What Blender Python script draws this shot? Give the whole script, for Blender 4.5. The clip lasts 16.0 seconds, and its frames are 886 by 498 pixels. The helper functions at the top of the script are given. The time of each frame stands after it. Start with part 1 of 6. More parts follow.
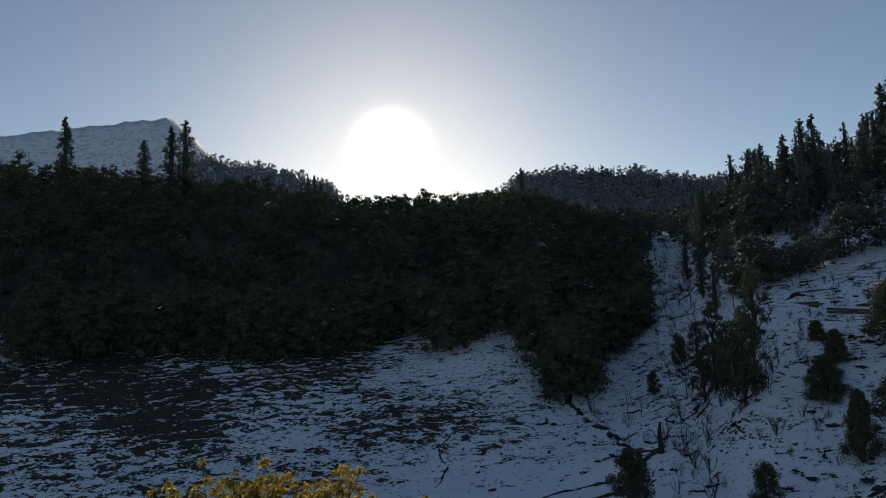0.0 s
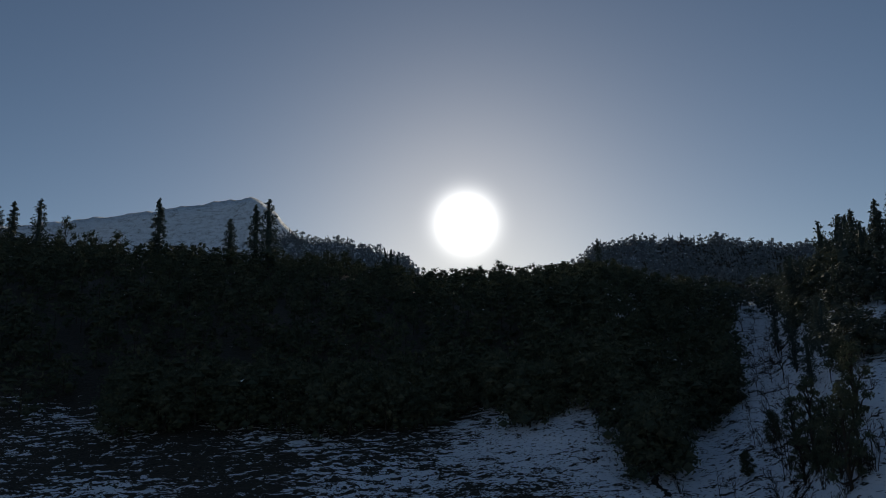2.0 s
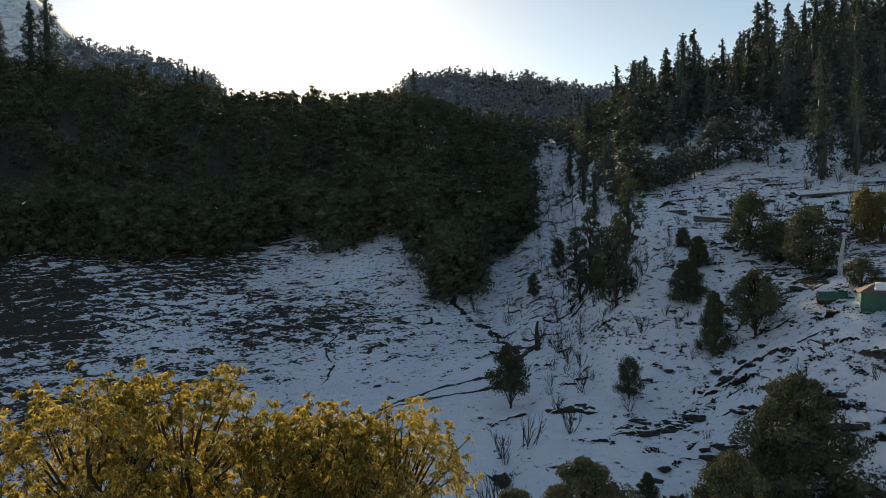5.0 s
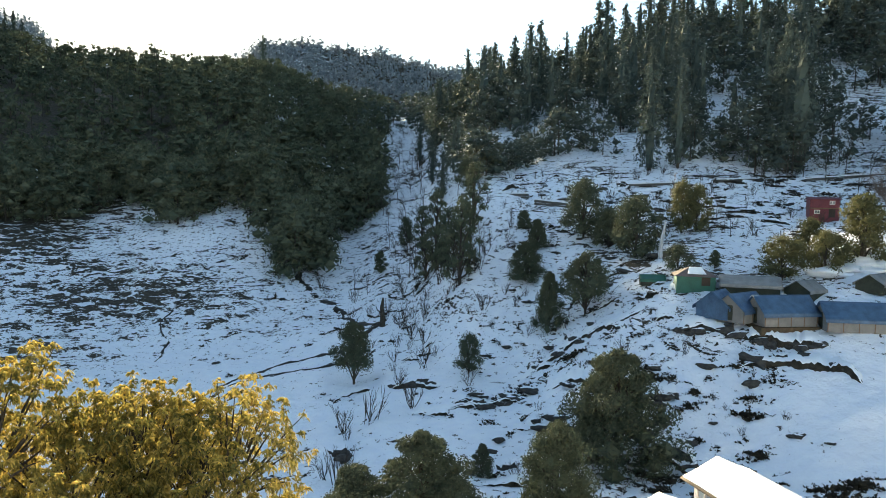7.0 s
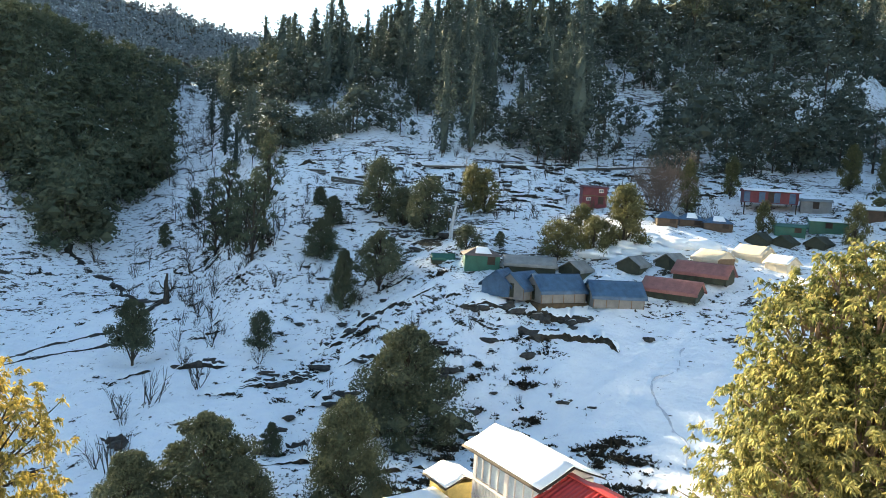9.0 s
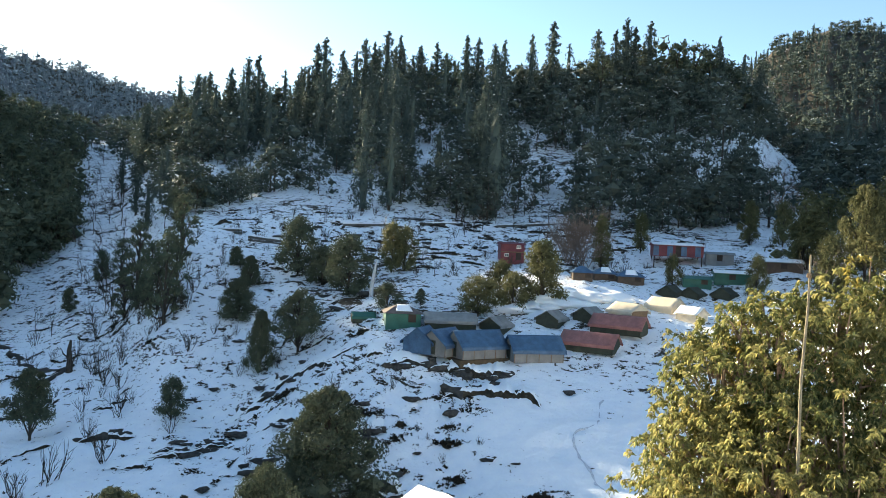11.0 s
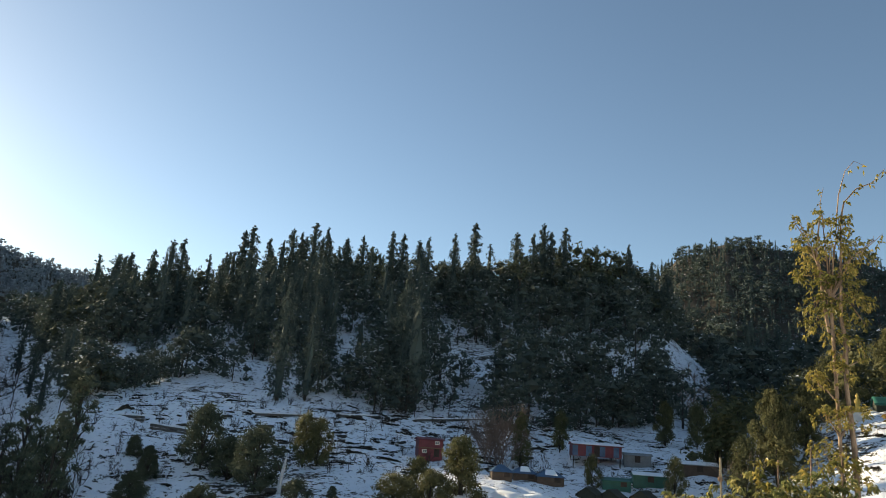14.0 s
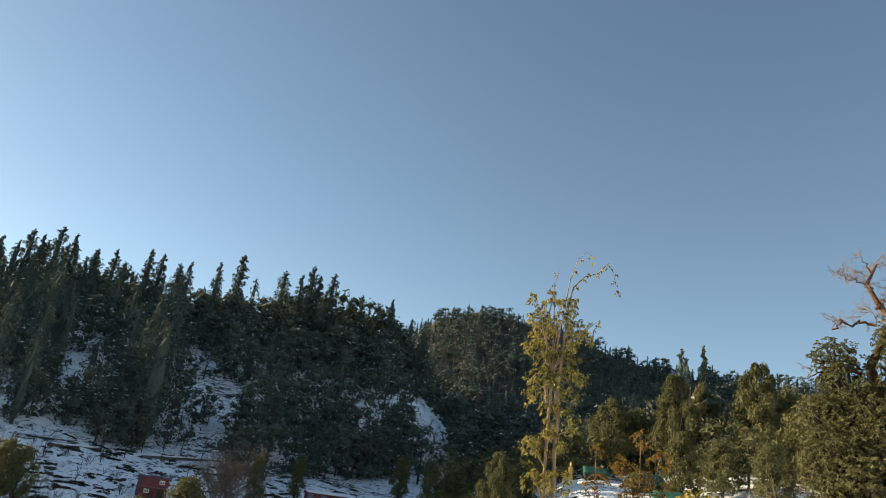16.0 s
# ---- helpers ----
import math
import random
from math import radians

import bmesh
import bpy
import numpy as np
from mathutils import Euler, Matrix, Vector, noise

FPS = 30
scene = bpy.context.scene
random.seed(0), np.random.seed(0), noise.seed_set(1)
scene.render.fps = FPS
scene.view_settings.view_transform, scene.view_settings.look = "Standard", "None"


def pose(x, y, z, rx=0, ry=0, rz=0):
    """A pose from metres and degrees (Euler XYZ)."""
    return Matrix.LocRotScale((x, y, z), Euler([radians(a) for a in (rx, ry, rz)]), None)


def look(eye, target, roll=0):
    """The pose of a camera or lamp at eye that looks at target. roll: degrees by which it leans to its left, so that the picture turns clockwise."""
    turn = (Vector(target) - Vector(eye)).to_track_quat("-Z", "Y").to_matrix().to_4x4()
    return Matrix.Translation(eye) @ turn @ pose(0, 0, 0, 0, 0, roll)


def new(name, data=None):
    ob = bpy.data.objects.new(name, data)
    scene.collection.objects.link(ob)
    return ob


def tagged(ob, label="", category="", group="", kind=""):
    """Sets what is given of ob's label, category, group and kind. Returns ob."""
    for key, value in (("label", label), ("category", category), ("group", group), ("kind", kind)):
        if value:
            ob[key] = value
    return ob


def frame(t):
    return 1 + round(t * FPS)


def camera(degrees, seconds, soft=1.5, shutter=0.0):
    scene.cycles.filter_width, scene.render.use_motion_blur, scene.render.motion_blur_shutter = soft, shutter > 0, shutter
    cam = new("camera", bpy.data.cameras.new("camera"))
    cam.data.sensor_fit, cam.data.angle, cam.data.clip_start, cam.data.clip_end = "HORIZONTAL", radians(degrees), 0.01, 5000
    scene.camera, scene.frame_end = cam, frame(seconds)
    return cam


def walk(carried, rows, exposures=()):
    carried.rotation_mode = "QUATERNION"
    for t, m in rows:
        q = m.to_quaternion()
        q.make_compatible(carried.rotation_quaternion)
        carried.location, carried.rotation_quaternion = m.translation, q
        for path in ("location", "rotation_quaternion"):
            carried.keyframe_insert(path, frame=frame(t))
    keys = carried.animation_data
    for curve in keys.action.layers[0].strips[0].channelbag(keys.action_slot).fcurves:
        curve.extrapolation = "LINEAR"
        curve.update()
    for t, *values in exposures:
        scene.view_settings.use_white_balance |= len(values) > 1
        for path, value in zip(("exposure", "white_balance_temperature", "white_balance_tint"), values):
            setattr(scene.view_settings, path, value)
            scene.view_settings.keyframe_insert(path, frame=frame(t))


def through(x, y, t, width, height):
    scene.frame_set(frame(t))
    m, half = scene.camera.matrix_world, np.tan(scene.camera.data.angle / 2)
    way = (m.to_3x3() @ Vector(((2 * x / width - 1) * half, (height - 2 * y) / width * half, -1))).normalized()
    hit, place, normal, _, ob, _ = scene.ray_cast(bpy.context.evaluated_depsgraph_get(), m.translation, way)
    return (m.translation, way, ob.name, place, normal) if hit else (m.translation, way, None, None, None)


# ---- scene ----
# ---- camera: a phone held at arm's length by one who turns on the spot ----
cam = camera(62.76, 16.0, soft=0.6)
TURNS = [
    (0.0, -0.15, 5.87, -2.42), (0.5, 1.3, 6.81, -1.77), (1.0, 2.3, 9.95, -0.94), (1.5, 3.77, 11.67, -1.39), (2.0, 5.63, 11.81, -2.18),
    (2.5, 5.14, 10.75, -2.58), (3.0, 4.78, 7.84, -3.28), (3.5, 3.19, 3.48, -3.63), (4.0, 1.7, 2.23, -2.16), (4.5, -3.73, 0.3, -1.9),
    (5.0, -8.58, -2.1, -1.44), (5.2, -9.72, -2.54, -1.86), (7.3, -22.27, -4.69, 1.55), (7.5, -23.31, -5.51, 1.89), (8.0, -25.77, -6.78, 2.69),
    (8.5, -30.99, -6.61, 3.09), (9.0, -36.57, -5.18, 3.51), (9.2, -39.42, -4.41, 3.86), (11.3, -42.52, 0.64, 2.41), (11.5, -42.52, 1.42, 2.24),
    (12.0, -43.68, 3.0, 1.81), (12.5, -42.68, 4.89, 1.8), (13.0, -43.17, 6.33, 1.71), (13.5, -45.57, 9.31, 2.86), (14.0, -47.83, 15.08, 4.27),
    (14.5, -50.75, 16.81, 5.39), (15.0, -55.04, 18.13, 6.3), (15.5, -59.16, 18.47, 6.95), (16.0, -66.12, 20.46, 7.63)]


def held(yaw, pitch, roll):
    y, p = radians(yaw), radians(pitch)
    eye = Vector((-0.45 * math.sin(y), 0.45 * math.cos(y), 0))
    return look(eye, eye + Vector((-math.sin(y) * math.cos(p), math.cos(y) * math.cos(p), math.sin(p))), roll)


walk(cam, [(t, held(*turn)) for t, *turn in TURNS],
     [(0, -0.12, 7000, 8), (0.6, -0.15, 7000, 8), (1.5, -0.85, 6500, 8), (2.5, -0.85, 6500, 8), (3.5, -0.3, 7000, 8), (4.5, -0.2, 7500, 8), (4.85, 0.45, 8300, 8), (5.2, 1.05, 8500, 7), (7.3, 2.05, 7800, 0), (9, 2.25, 7600, 0), (11.3, 1.9, 7100, 1), (12.5, 1.62, 7100, 2), (13.5, 1.42, 7300, 3), (14.2, 1.0, 7500, 4), (15, 1.0, 7700, 3), (16, 1.2, 7800, 3)])

# ---- light: a low winter sun over the ridge, clear sky ----
SUN_BEARING, SUN_HEIGHT = -3.7, 13.8
world = bpy.data.worlds.new("sky")
scene.world = world
world.use_nodes = True
sky = world.node_tree.nodes.new("ShaderNodeTexSky")
sky.sky_type = "NISHITA"
sky.sun_disc = False
sky.sun_elevation, sky.sun_rotation = radians(SUN_HEIGHT), radians(SUN_BEARING)
sky.altitude, sky.air_density, sky.dust_density, sky.ozone_density = 2500, 1.0, 1.9, 1.7
world.node_tree.links.new(sky.outputs[0], world.node_tree.nodes["Background"].inputs["Color"])
world.node_tree.nodes["Background"].inputs["Strength"].default_value = 0.10
sun = new("sun", bpy.data.lights.new("sun", "SUN"))
sun.data.energy, sun.data.angle, sun.data.color = 5.0, radians(0.53), (1.0, 0.86, 0.68)
LAMP_HEIGHT = SUN_HEIGHT + 0.3
sun_way = Vector((math.sin(radians(SUN_BEARING)) * math.cos(radians(SUN_HEIGHT)), math.cos(radians(SUN_BEARING)) * math.cos(radians(SUN_HEIGHT)), math.sin(radians(SUN_HEIGHT))))
sun.matrix_world = look(Vector((sun_way.x, sun_way.y, math.tan(radians(LAMP_HEIGHT)) * math.cos(radians(SUN_HEIGHT)))) * 100, (0, 0, 0))


# the sun itself and the bright sky close round it, far behind the ranges
def sun_disc():
    mat = bpy.data.materials.new("sunlight")
    mat.use_nodes = True
    nodes, links = mat.node_tree.nodes, mat.node_tree.links
    nodes.remove(nodes["Principled BSDF"])
    glow, clear, both = nodes.new("ShaderNodeEmission"), nodes.new("ShaderNodeBsdfTransparent"), nodes.new("ShaderNodeAddShader")
    glow.inputs["Color"].default_value = (1.0, 0.98, 0.95, 1)
    place, far, fall, gain = nodes.new("ShaderNodeTexCoord"), nodes.new("ShaderNodeVectorMath"), nodes.new("ShaderNodeMath"), nodes.new("ShaderNodeMath")
    far.operation, fall.operation, gain.operation = "DOT_PRODUCT", "POWER", "MULTIPLY"
    # brightness falls as a bell of 1.75 degrees
    fall.inputs[0].default_value = math.exp(-1 / (4600 * math.tan(radians(1.75))) ** 2)
    gain.inputs[1].default_value = 6.0
    for socket in far.inputs[:2]:
        links.new(place.outputs["Object"], socket)
    links.new(far.outputs["Value"], fall.inputs[1])
    links.new(fall.outputs[0], gain.inputs[0])
    links.new(gain.outputs[0], glow.inputs["Strength"])
    links.new(glow.outputs[0], both.inputs[0])
    links.new(clear.outputs[0], both.inputs[1])
    links.new(both.outputs[0], nodes["Material Output"].inputs["Surface"])
    bm = bmesh.new()
    bmesh.ops.create_circle(bm, cap_ends=True, segments=96, radius=4600 * math.tan(radians(9.0)))
    me = bpy.data.meshes.new("sun_disc")
    bm.to_mesh(me)
    bm.free()
    me.materials.append(mat)
    ob = tagged(new("sun_disc", me), "low white winter sun in its own glow", "sun", kind="structure")
    ob.matrix_world = look(sun_way * 4600, (0, 0, 0))


sun_disc()

# ---- landform: valley profiles by bearing from the lookout ----
REACH = np.array([0, 12, 35, 55, 75, 110, 160, 260, 420.0])
PROFILE = {
    -170: (-7.5, -5, 0, 6, 12, 20, 30, 40, 45),
    -60: (-7.5, -10, -17, -22, -24, -20, -4, 36, 84),
    -28: (-7.5, -10, -17, -23, -25, -20, -5, 34, 82),
    -14: (-7.5, -10, -17, -23, -25, -20, -6, 30, 76),
    -5: (-7.5, -10, -17, -22, -24, -21, -8, 26, 66),
    6: (-7.5, -10, -17, -21, -21, -19, -3, 31, 66),
    13: (-7.5, -10, -17, -20.5, -20, -18, -9, 18, 54),
    17: (-7.5, -10, -17, -20, -18.5, -16, -5, 15, 46),
    24: (-7.5, -10, -17, -19, -17, -3, 10, 34, 48),
    40: (-7.5, -10, -17, -17.5, -9, -2, 14, 50, 52),
    55: (-7.5, -10, -17, -15.5, -10, -2.5, 12, 55, 56),
    62: (-7.5, -10, -17, -15, -10, -2.5, 10, 54, 56),
    70: (-7.5, -11, -16, -14, -10, -1.5, 7, 28, 50),
    80: (-7.5, -10.5, -13, -10, -5, 7, 15, 32, 46),
    92: (-7.5, -9, -8, -4, 1, 10, 16, 30, 40),
    190: (-7.5, -5, 0, 6, 12, 20, 30, 40, 45),
}
BEARINGS = np.array(sorted(PROFILE), float)
HEIGHTS = np.array([PROFILE[b] for b in sorted(PROFILE)], float)


def smooth(u):
    u = np.clip(u, 0, 1)
    return u * u * (3 - 2 * u)


def ground_z(x, y):
    """The height of the ground, for arrays or numbers."""
    x, y = np.asarray(x, float), np.asarray(y, float)
    r, a = np.hypot(x, y), np.degrees(np.arctan2(x, y))
    a = np.where(a < -170, a + 360, a)
    i = np.clip(np.searchsorted(BEARINGS, a) - 1, 0, len(BEARINGS) - 2)
    u = (a - BEARINGS[i]) / (BEARINGS[i + 1] - BEARINGS[i])
    j = np.clip(np.searchsorted(REACH, r) - 1, 0, len(REACH) - 2)
    w = np.clip((r - REACH[j]) / (REACH[j + 1] - REACH[j]), 0, 1)
    slope = np.gradient(HEIGHTS, REACH, axis=1)
    h = REACH[j + 1] - REACH[j]

    def along(k):
        p, q, s, t = HEIGHTS[k, j], HEIGHTS[k, j + 1], slope[k, j] * h, slope[k, j + 1] * h
        return p * (2 * w**3 - 3 * w**2 + 1) + s * (w**3 - 2 * w**2 + w) + q * (3 * w**2 - 2 * w**3) + t * (w**3 - w**2)

    z = along(i) + (along(i + 1) - along(i)) * smooth(u)
    z = z - 0.06 * np.clip(r - 420, 0, 1400)
    rough = smooth((r - 20) / 60)
    z = z + rough * (0.5 * np.sin(x * 0.21 + 1.3 * np.sin(y * 0.13)) * np.sin(y * 0.17 + 0.6) + 1.5 * smooth((r - 120) / 150) * np.sin(x * 0.047 + 2) * np.sin(y * 0.053 + np.sin(x * 0.02)))
    z = z + 1.3 * np.exp(-((x - 73.5) ** 2 + (y - 55.4) ** 2) / 130)
    # the far ranges
    crag = np.sin(a * 2.1) * 0.12 + np.sin(a * 5.3 + 1) * 0.08 + np.sin(a * 11.7 + r * 0.002) * 0.05
    peak = np.interp(a, [-60, -40, -30.5, -24, -20.7, -19, -17, -12, 0, 40], [11, 12.3, 14.1, 15.4, 16.0, 15.0, 12.6, 9.5, 6, 5])
    near_range = np.interp(a, [-60, -30, -19, -16.5, -13.5, -11.4, -9.0, -7.7, -6.5, 2, 5.5, 7.4, 10.1, 12.7, 16.5, 19.7, 21.3, 27, 60, 90, 120], [8, 10, 13.2, 12.7, 12.5, 11.8, 11.3, 10.0, 8, 7.5, 10.6, 11.3, 11.4, 11.1, 10.6, 9.8, 9.6, 8.6, 8, 8, 6])
    side_range = np.interp(a, [55, 62, 64, 66.5, 70, 76, 81, 86, 100, 130], [5, 10.2, 13.0, 14.9, 16.0, 15.0, 13.5, 12.2, 11.6, 6])
    for el, distance, width in ((side_range + crag, 800.0, 420.0), (peak + crag * 0.5, 3300.0, 1300.0), (near_range + crag, 1700.0, 800.0)):
        rise = np.tan(np.radians(el)) * distance
        z = np.maximum(z, rise * (1 - np.abs(r - distance) / width) - 40 * np.clip((r - distance) / 500, 0, 1))
    return z


def bearing(a, r):
    """The place on the ground at bearing a (degrees, to the right of +y) and r metres away."""
    x, y = r * math.sin(radians(a)), r * math.cos(radians(a))
    return x, y, float(ground_z(x, y))

# ---- materials ----
class Nodes:
    """A small builder of node materials."""

    def __init__(self, name):
        self.mat = bpy.data.materials.new(name)
        self.mat.use_nodes = True
        self.tree = self.mat.node_tree
        self.bsdf = self.tree.nodes["Principled BSDF"]

    def node(self, kind, **values):
        n = self.tree.nodes.new(kind)
        for key, value in values.items():
            if key in ("operation", "blend_type", "data_type", "noise_dimensions", "feature", "wave_type", "bands_direction", "wave_profile"):
                setattr(n, key, value)
            else:
                n.inputs[key.replace("_", " ")].default_value = value
        return n

    def link(self, a, b):
        self.tree.links.new(a, b)

    def place(self, scale=(1, 1, 1), local=False):
        src = self.node("ShaderNodeTexCoord").outputs["Object"] if local else self.node("ShaderNodeNewGeometry").outputs["Position"]
        m = self.node("ShaderNodeMapping")
        m.inputs["Scale"].default_value = scale
        self.link(src, m.inputs["Vector"])
        return m.outputs["Vector"]

    def noise(self, vector, scale, detail=4.0, rough=0.55, distortion=0.0):
        n = self.node("ShaderNodeTexNoise", Scale=scale, Detail=detail, Roughness=rough, Distortion=distortion)
        self.link(vector, n.inputs["Vector"])
        return n.outputs["Fac"]

    def ramp(self, value, *stops):
        n = self.node("ShaderNodeValToRGB")
        while len(n.color_ramp.elements) < len(stops):
            n.color_ramp.elements.new(0.5)
        for e, (at, c) in zip(n.color_ramp.elements, stops):
            e.position, e.color = at, (*c, 1) if len(c) == 3 else (c[0], c[0], c[0], 1)
        self.link(value, n.inputs["Fac"])
        return n.outputs["Color"]

    def mix(self, fac, a, b, blend="MIX"):
        n = self.node("ShaderNodeMix", data_type="RGBA", blend_type=blend)
        for socket, value in ((n.inputs[0], fac), (n.inputs[6], a), (n.inputs[7], b)):
            if isinstance(value, (float, int)):
                socket.default_value = value
            elif isinstance(value, tuple):
                socket.default_value = (*value, 1)
            else:
                self.link(value, socket)
        return n.outputs[2]

    def math(self, operation, a, b=0.0):
        n = self.node("ShaderNodeMath", operation=operation)
        for socket, value in zip(n.inputs, (a, b)):
            if isinstance(value, (float, int)):
                socket.default_value = value
            else:
                self.link(value, socket)
        return n.outputs[0]

    def bump(self, height, strength, distance):
        n = self.node("ShaderNodeBump", Strength=strength, Distance=distance)
        self.link(height, n.inputs["Height"])
        self.link(n.outputs["Normal"], self.bsdf.inputs["Normal"])

    def set(self, color=None, rough=0.8, metal=0.0, spec=0.3):
        if isinstance(color, tuple):
            self.bsdf.inputs["Base Color"].default_value = (*color, 1)
        elif color is not None:
            self.link(color, self.bsdf.inputs["Base Color"])
        if isinstance(rough, float):
            self.bsdf.inputs["Roughness"].default_value = rough
        else:
            self.link(rough, self.bsdf.inputs["Roughness"])
        self.bsdf.inputs["Metallic"].default_value = metal
        self.bsdf.inputs["Specular IOR Level"].default_value = spec
        return self.mat


def snow_ground():
    """Thin snow over winter grass and rock: bare tufts show through in streaks along the slope."""
    n = Nodes("snow over winter grass")
    p = n.place()
    flat = n.place((0.4, 0.4, 2.2))
    tufts = n.noise(flat, 0.62, 7, 0.68, 0.9)
    small = n.noise(n.place((1, 1, 2.0)), 1.7, 5, 0.65, 0.4)
    broad = n.noise(p, 0.045, 4, 0.55)
    fine = n.noise(p, 7.0, 5, 0.6)
    split = n.node("ShaderNodeSeparateXYZ")
    n.link(p, split.inputs[0])
    reach = n.node("ShaderNodeVectorMath", operation="LENGTH")
    n.link(p, reach.inputs[0])

    def between(value, low, high):
        return n.math("MINIMUM", n.math("MAXIMUM", n.math("MULTIPLY", n.math("SUBTRACT", value, low), 1.0 / (high - low)), 0.0), 1.0)

    # the slope west of the stream, and the wooded ranges behind, hold less snow
    west = n.math("MULTIPLY", n.math("MULTIPLY", between(split.outputs["X"], 16.0, -32.0), between(split.outputs["Y"], 70.0, 135.0)), between(reach.outputs["Value"], 460.0, 400.0))
    # drifted snow lies smooth on the meadow under the camp
    meadow = n.node("ShaderNodeVectorMath", operation="DISTANCE")
    n.link(p, meadow.inputs[0])
    meadow.inputs[1].default_value = (45.5, 36.0, -15.5)
    drift = between(meadow.outputs["Value"], 16.0, 8.0)
    wooded = n.math("MULTIPLY", between(reach.outputs["Value"], 380.0, 520.0), between(reach.outputs["Value"], 2250.0, 2050.0))
    cover = n.math("ADD", n.math("MULTIPLY", tufts, 0.62), n.math("MULTIPLY", small, 0.38))
    cover = n.math("ADD", cover, n.math("MULTIPLY", n.math("SUBTRACT", broad, 0.5), 0.34))
    # terraces trodden by grazing stock run level along the western slope
    steps = n.node("ShaderNodeTexWave", wave_type="BANDS", bands_direction="Z", Scale=0.33, Distortion=16.0, Detail=5.0, Detail_Scale=0.9, Detail_Roughness=0.65)
    n.link(n.place((0.45, 0.45, 1)), steps.inputs["Vector"])
    ledges = n.math("MULTIPLY", n.math("SUBTRACT", steps.outputs["Fac"], 0.5), n.math("MULTIPLY", west, 0.10))
    cover = n.math("ADD", cover, n.math("SUBTRACT", ledges, n.math("MULTIPLY", n.math("MULTIPLY", west, between(split.outputs["X"], -8.0, -60.0)), 0.05)))
    # thicker snow on the far ranges also stands in for their haze
    snowier = n.math("SUBTRACT", 1.0, n.math("MULTIPLY", between(split.outputs["X"], -60.0, -200.0), 0.55))
    cover = n.math("SUBTRACT", cover, n.math("ADD", n.math("MULTIPLY", west, 0.075), n.math("MULTIPLY", n.math("MULTIPLY", wooded, snowier), n.math("ADD", 0.09, n.math("MULTIPLY", between(split.outputs["X"], 300.0, 420.0), 0.09)))))
    # leaf litter lies bare under the western wood
    litter = n.math("MULTIPLY", between(split.outputs["X"], 34.0, 24.0), n.math("MULTIPLY", between(reach.outputs["Value"], 178.0, 200.0), between(reach.outputs["Value"], 480.0, 440.0)))
    cover = n.math("SUBTRACT", cover, n.math("MULTIPLY", litter, 0.2))
    # deeper snow on the valley floor
    floor = n.math("MULTIPLY", between(reach.outputs["Value"], 122.0, 92.0), n.math("MULTIPLY", between(split.outputs["X"], 34.0, 22.0), between(split.outputs["X"], -34.0, -10.0)))
    cover = n.math("ADD", cover, n.math("ADD", n.math("MULTIPLY", drift, 0.1), n.math("MULTIPLY", floor, 0.062)))
    specks = n.math("ADD", n.noise(n.place((1, 1, 1.8)), 1.05, 6, 0.7, 0.5), n.math("ADD", n.math("MULTIPLY", drift, 0.1), n.math("MULTIPLY", floor, 0.05)))
    mask = n.math("MULTIPLY", n.ramp(cover, (0.433, (0.0,)), (0.444, (1.0,))), n.ramp(specks, (0.402, (0.0,)), (0.412, (1.0,))))
    earth = n.ramp(n.noise(p, 2.3, 5, 0.6), (0.3, (0.022, 0.02, 0.015)), (0.5, (0.05, 0.042, 0.03)), (0.7, (0.09, 0.075, 0.05)))
    snow = n.ramp(n.noise(p, 0.9, 4, 0.5), (0.3, (0.84, 0.87, 0.92)), (0.7, (0.91, 0.93, 0.95)))
    n.link(n.mix(mask, earth, snow), n.bsdf.inputs["Base Color"])
    hills = n.math("ADD", n.math("MULTIPLY", mask, 0.25), n.math("MULTIPLY", n.noise(p, 0.5, 6, 0.55), 1.3))
    n.bump(n.math("ADD", hills, n.math("MULTIPLY", fine, 0.06)), 0.75, 0.7)
    n.set(None, 0.75, 0, 0.2)
    return n.mat


def foliage(name, dark, mid, light, snow=0.0, gloss=0.55, through=0.0, grain=0.12):
    """Leaves that differ from clump to clump and from tree to tree."""
    n = Nodes(name)
    island = n.node("ShaderNodeNewGeometry").outputs["Random Per Island"]
    tree = n.node("ShaderNodeObjectInfo").outputs["Random"]
    c = n.ramp(island, (0.0, dark), (0.55, mid), (1.0, light))
    c = n.mix(0.35, c, n.ramp(n.noise(n.place(), grain, 3), (0.35, dark), (0.7, light)))
    c = n.mix(n.math("MULTIPLY", tree, 0.25), c, dark)
    if snow:
        # snow lies on some boughs that face up
        facing = n.node("ShaderNodeSeparateXYZ")
        n.link(n.node("ShaderNodeNewGeometry").outputs["Normal"], facing.inputs[0])
        flat = n.math("GREATER_THAN", n.math("ABSOLUTE", facing.outputs["Z"]), 0.8)
        c = n.mix(n.math("MULTIPLY", flat, n.math("GREATER_THAN", n.math("FRACT", n.math("MULTIPLY", island, 17.3)), 1 - snow * 4)), c, (0.8, 0.82, 0.85))
    n.set(c, gloss, 0, 0.3 if gloss < 0.5 else 0.12)
    if through:
        # light shines through thin leaves
        t = n.node("ShaderNodeBsdfTranslucent")
        n.link(c, t.inputs["Color"])
        m = n.node("ShaderNodeMixShader", Fac=through)
        n.link(n.bsdf.outputs[0], m.inputs[1])
        n.link(t.outputs[0], m.inputs[2])
        n.link(m.outputs[0], n.tree.nodes["Material Output"].inputs["Surface"])
    return n.mat


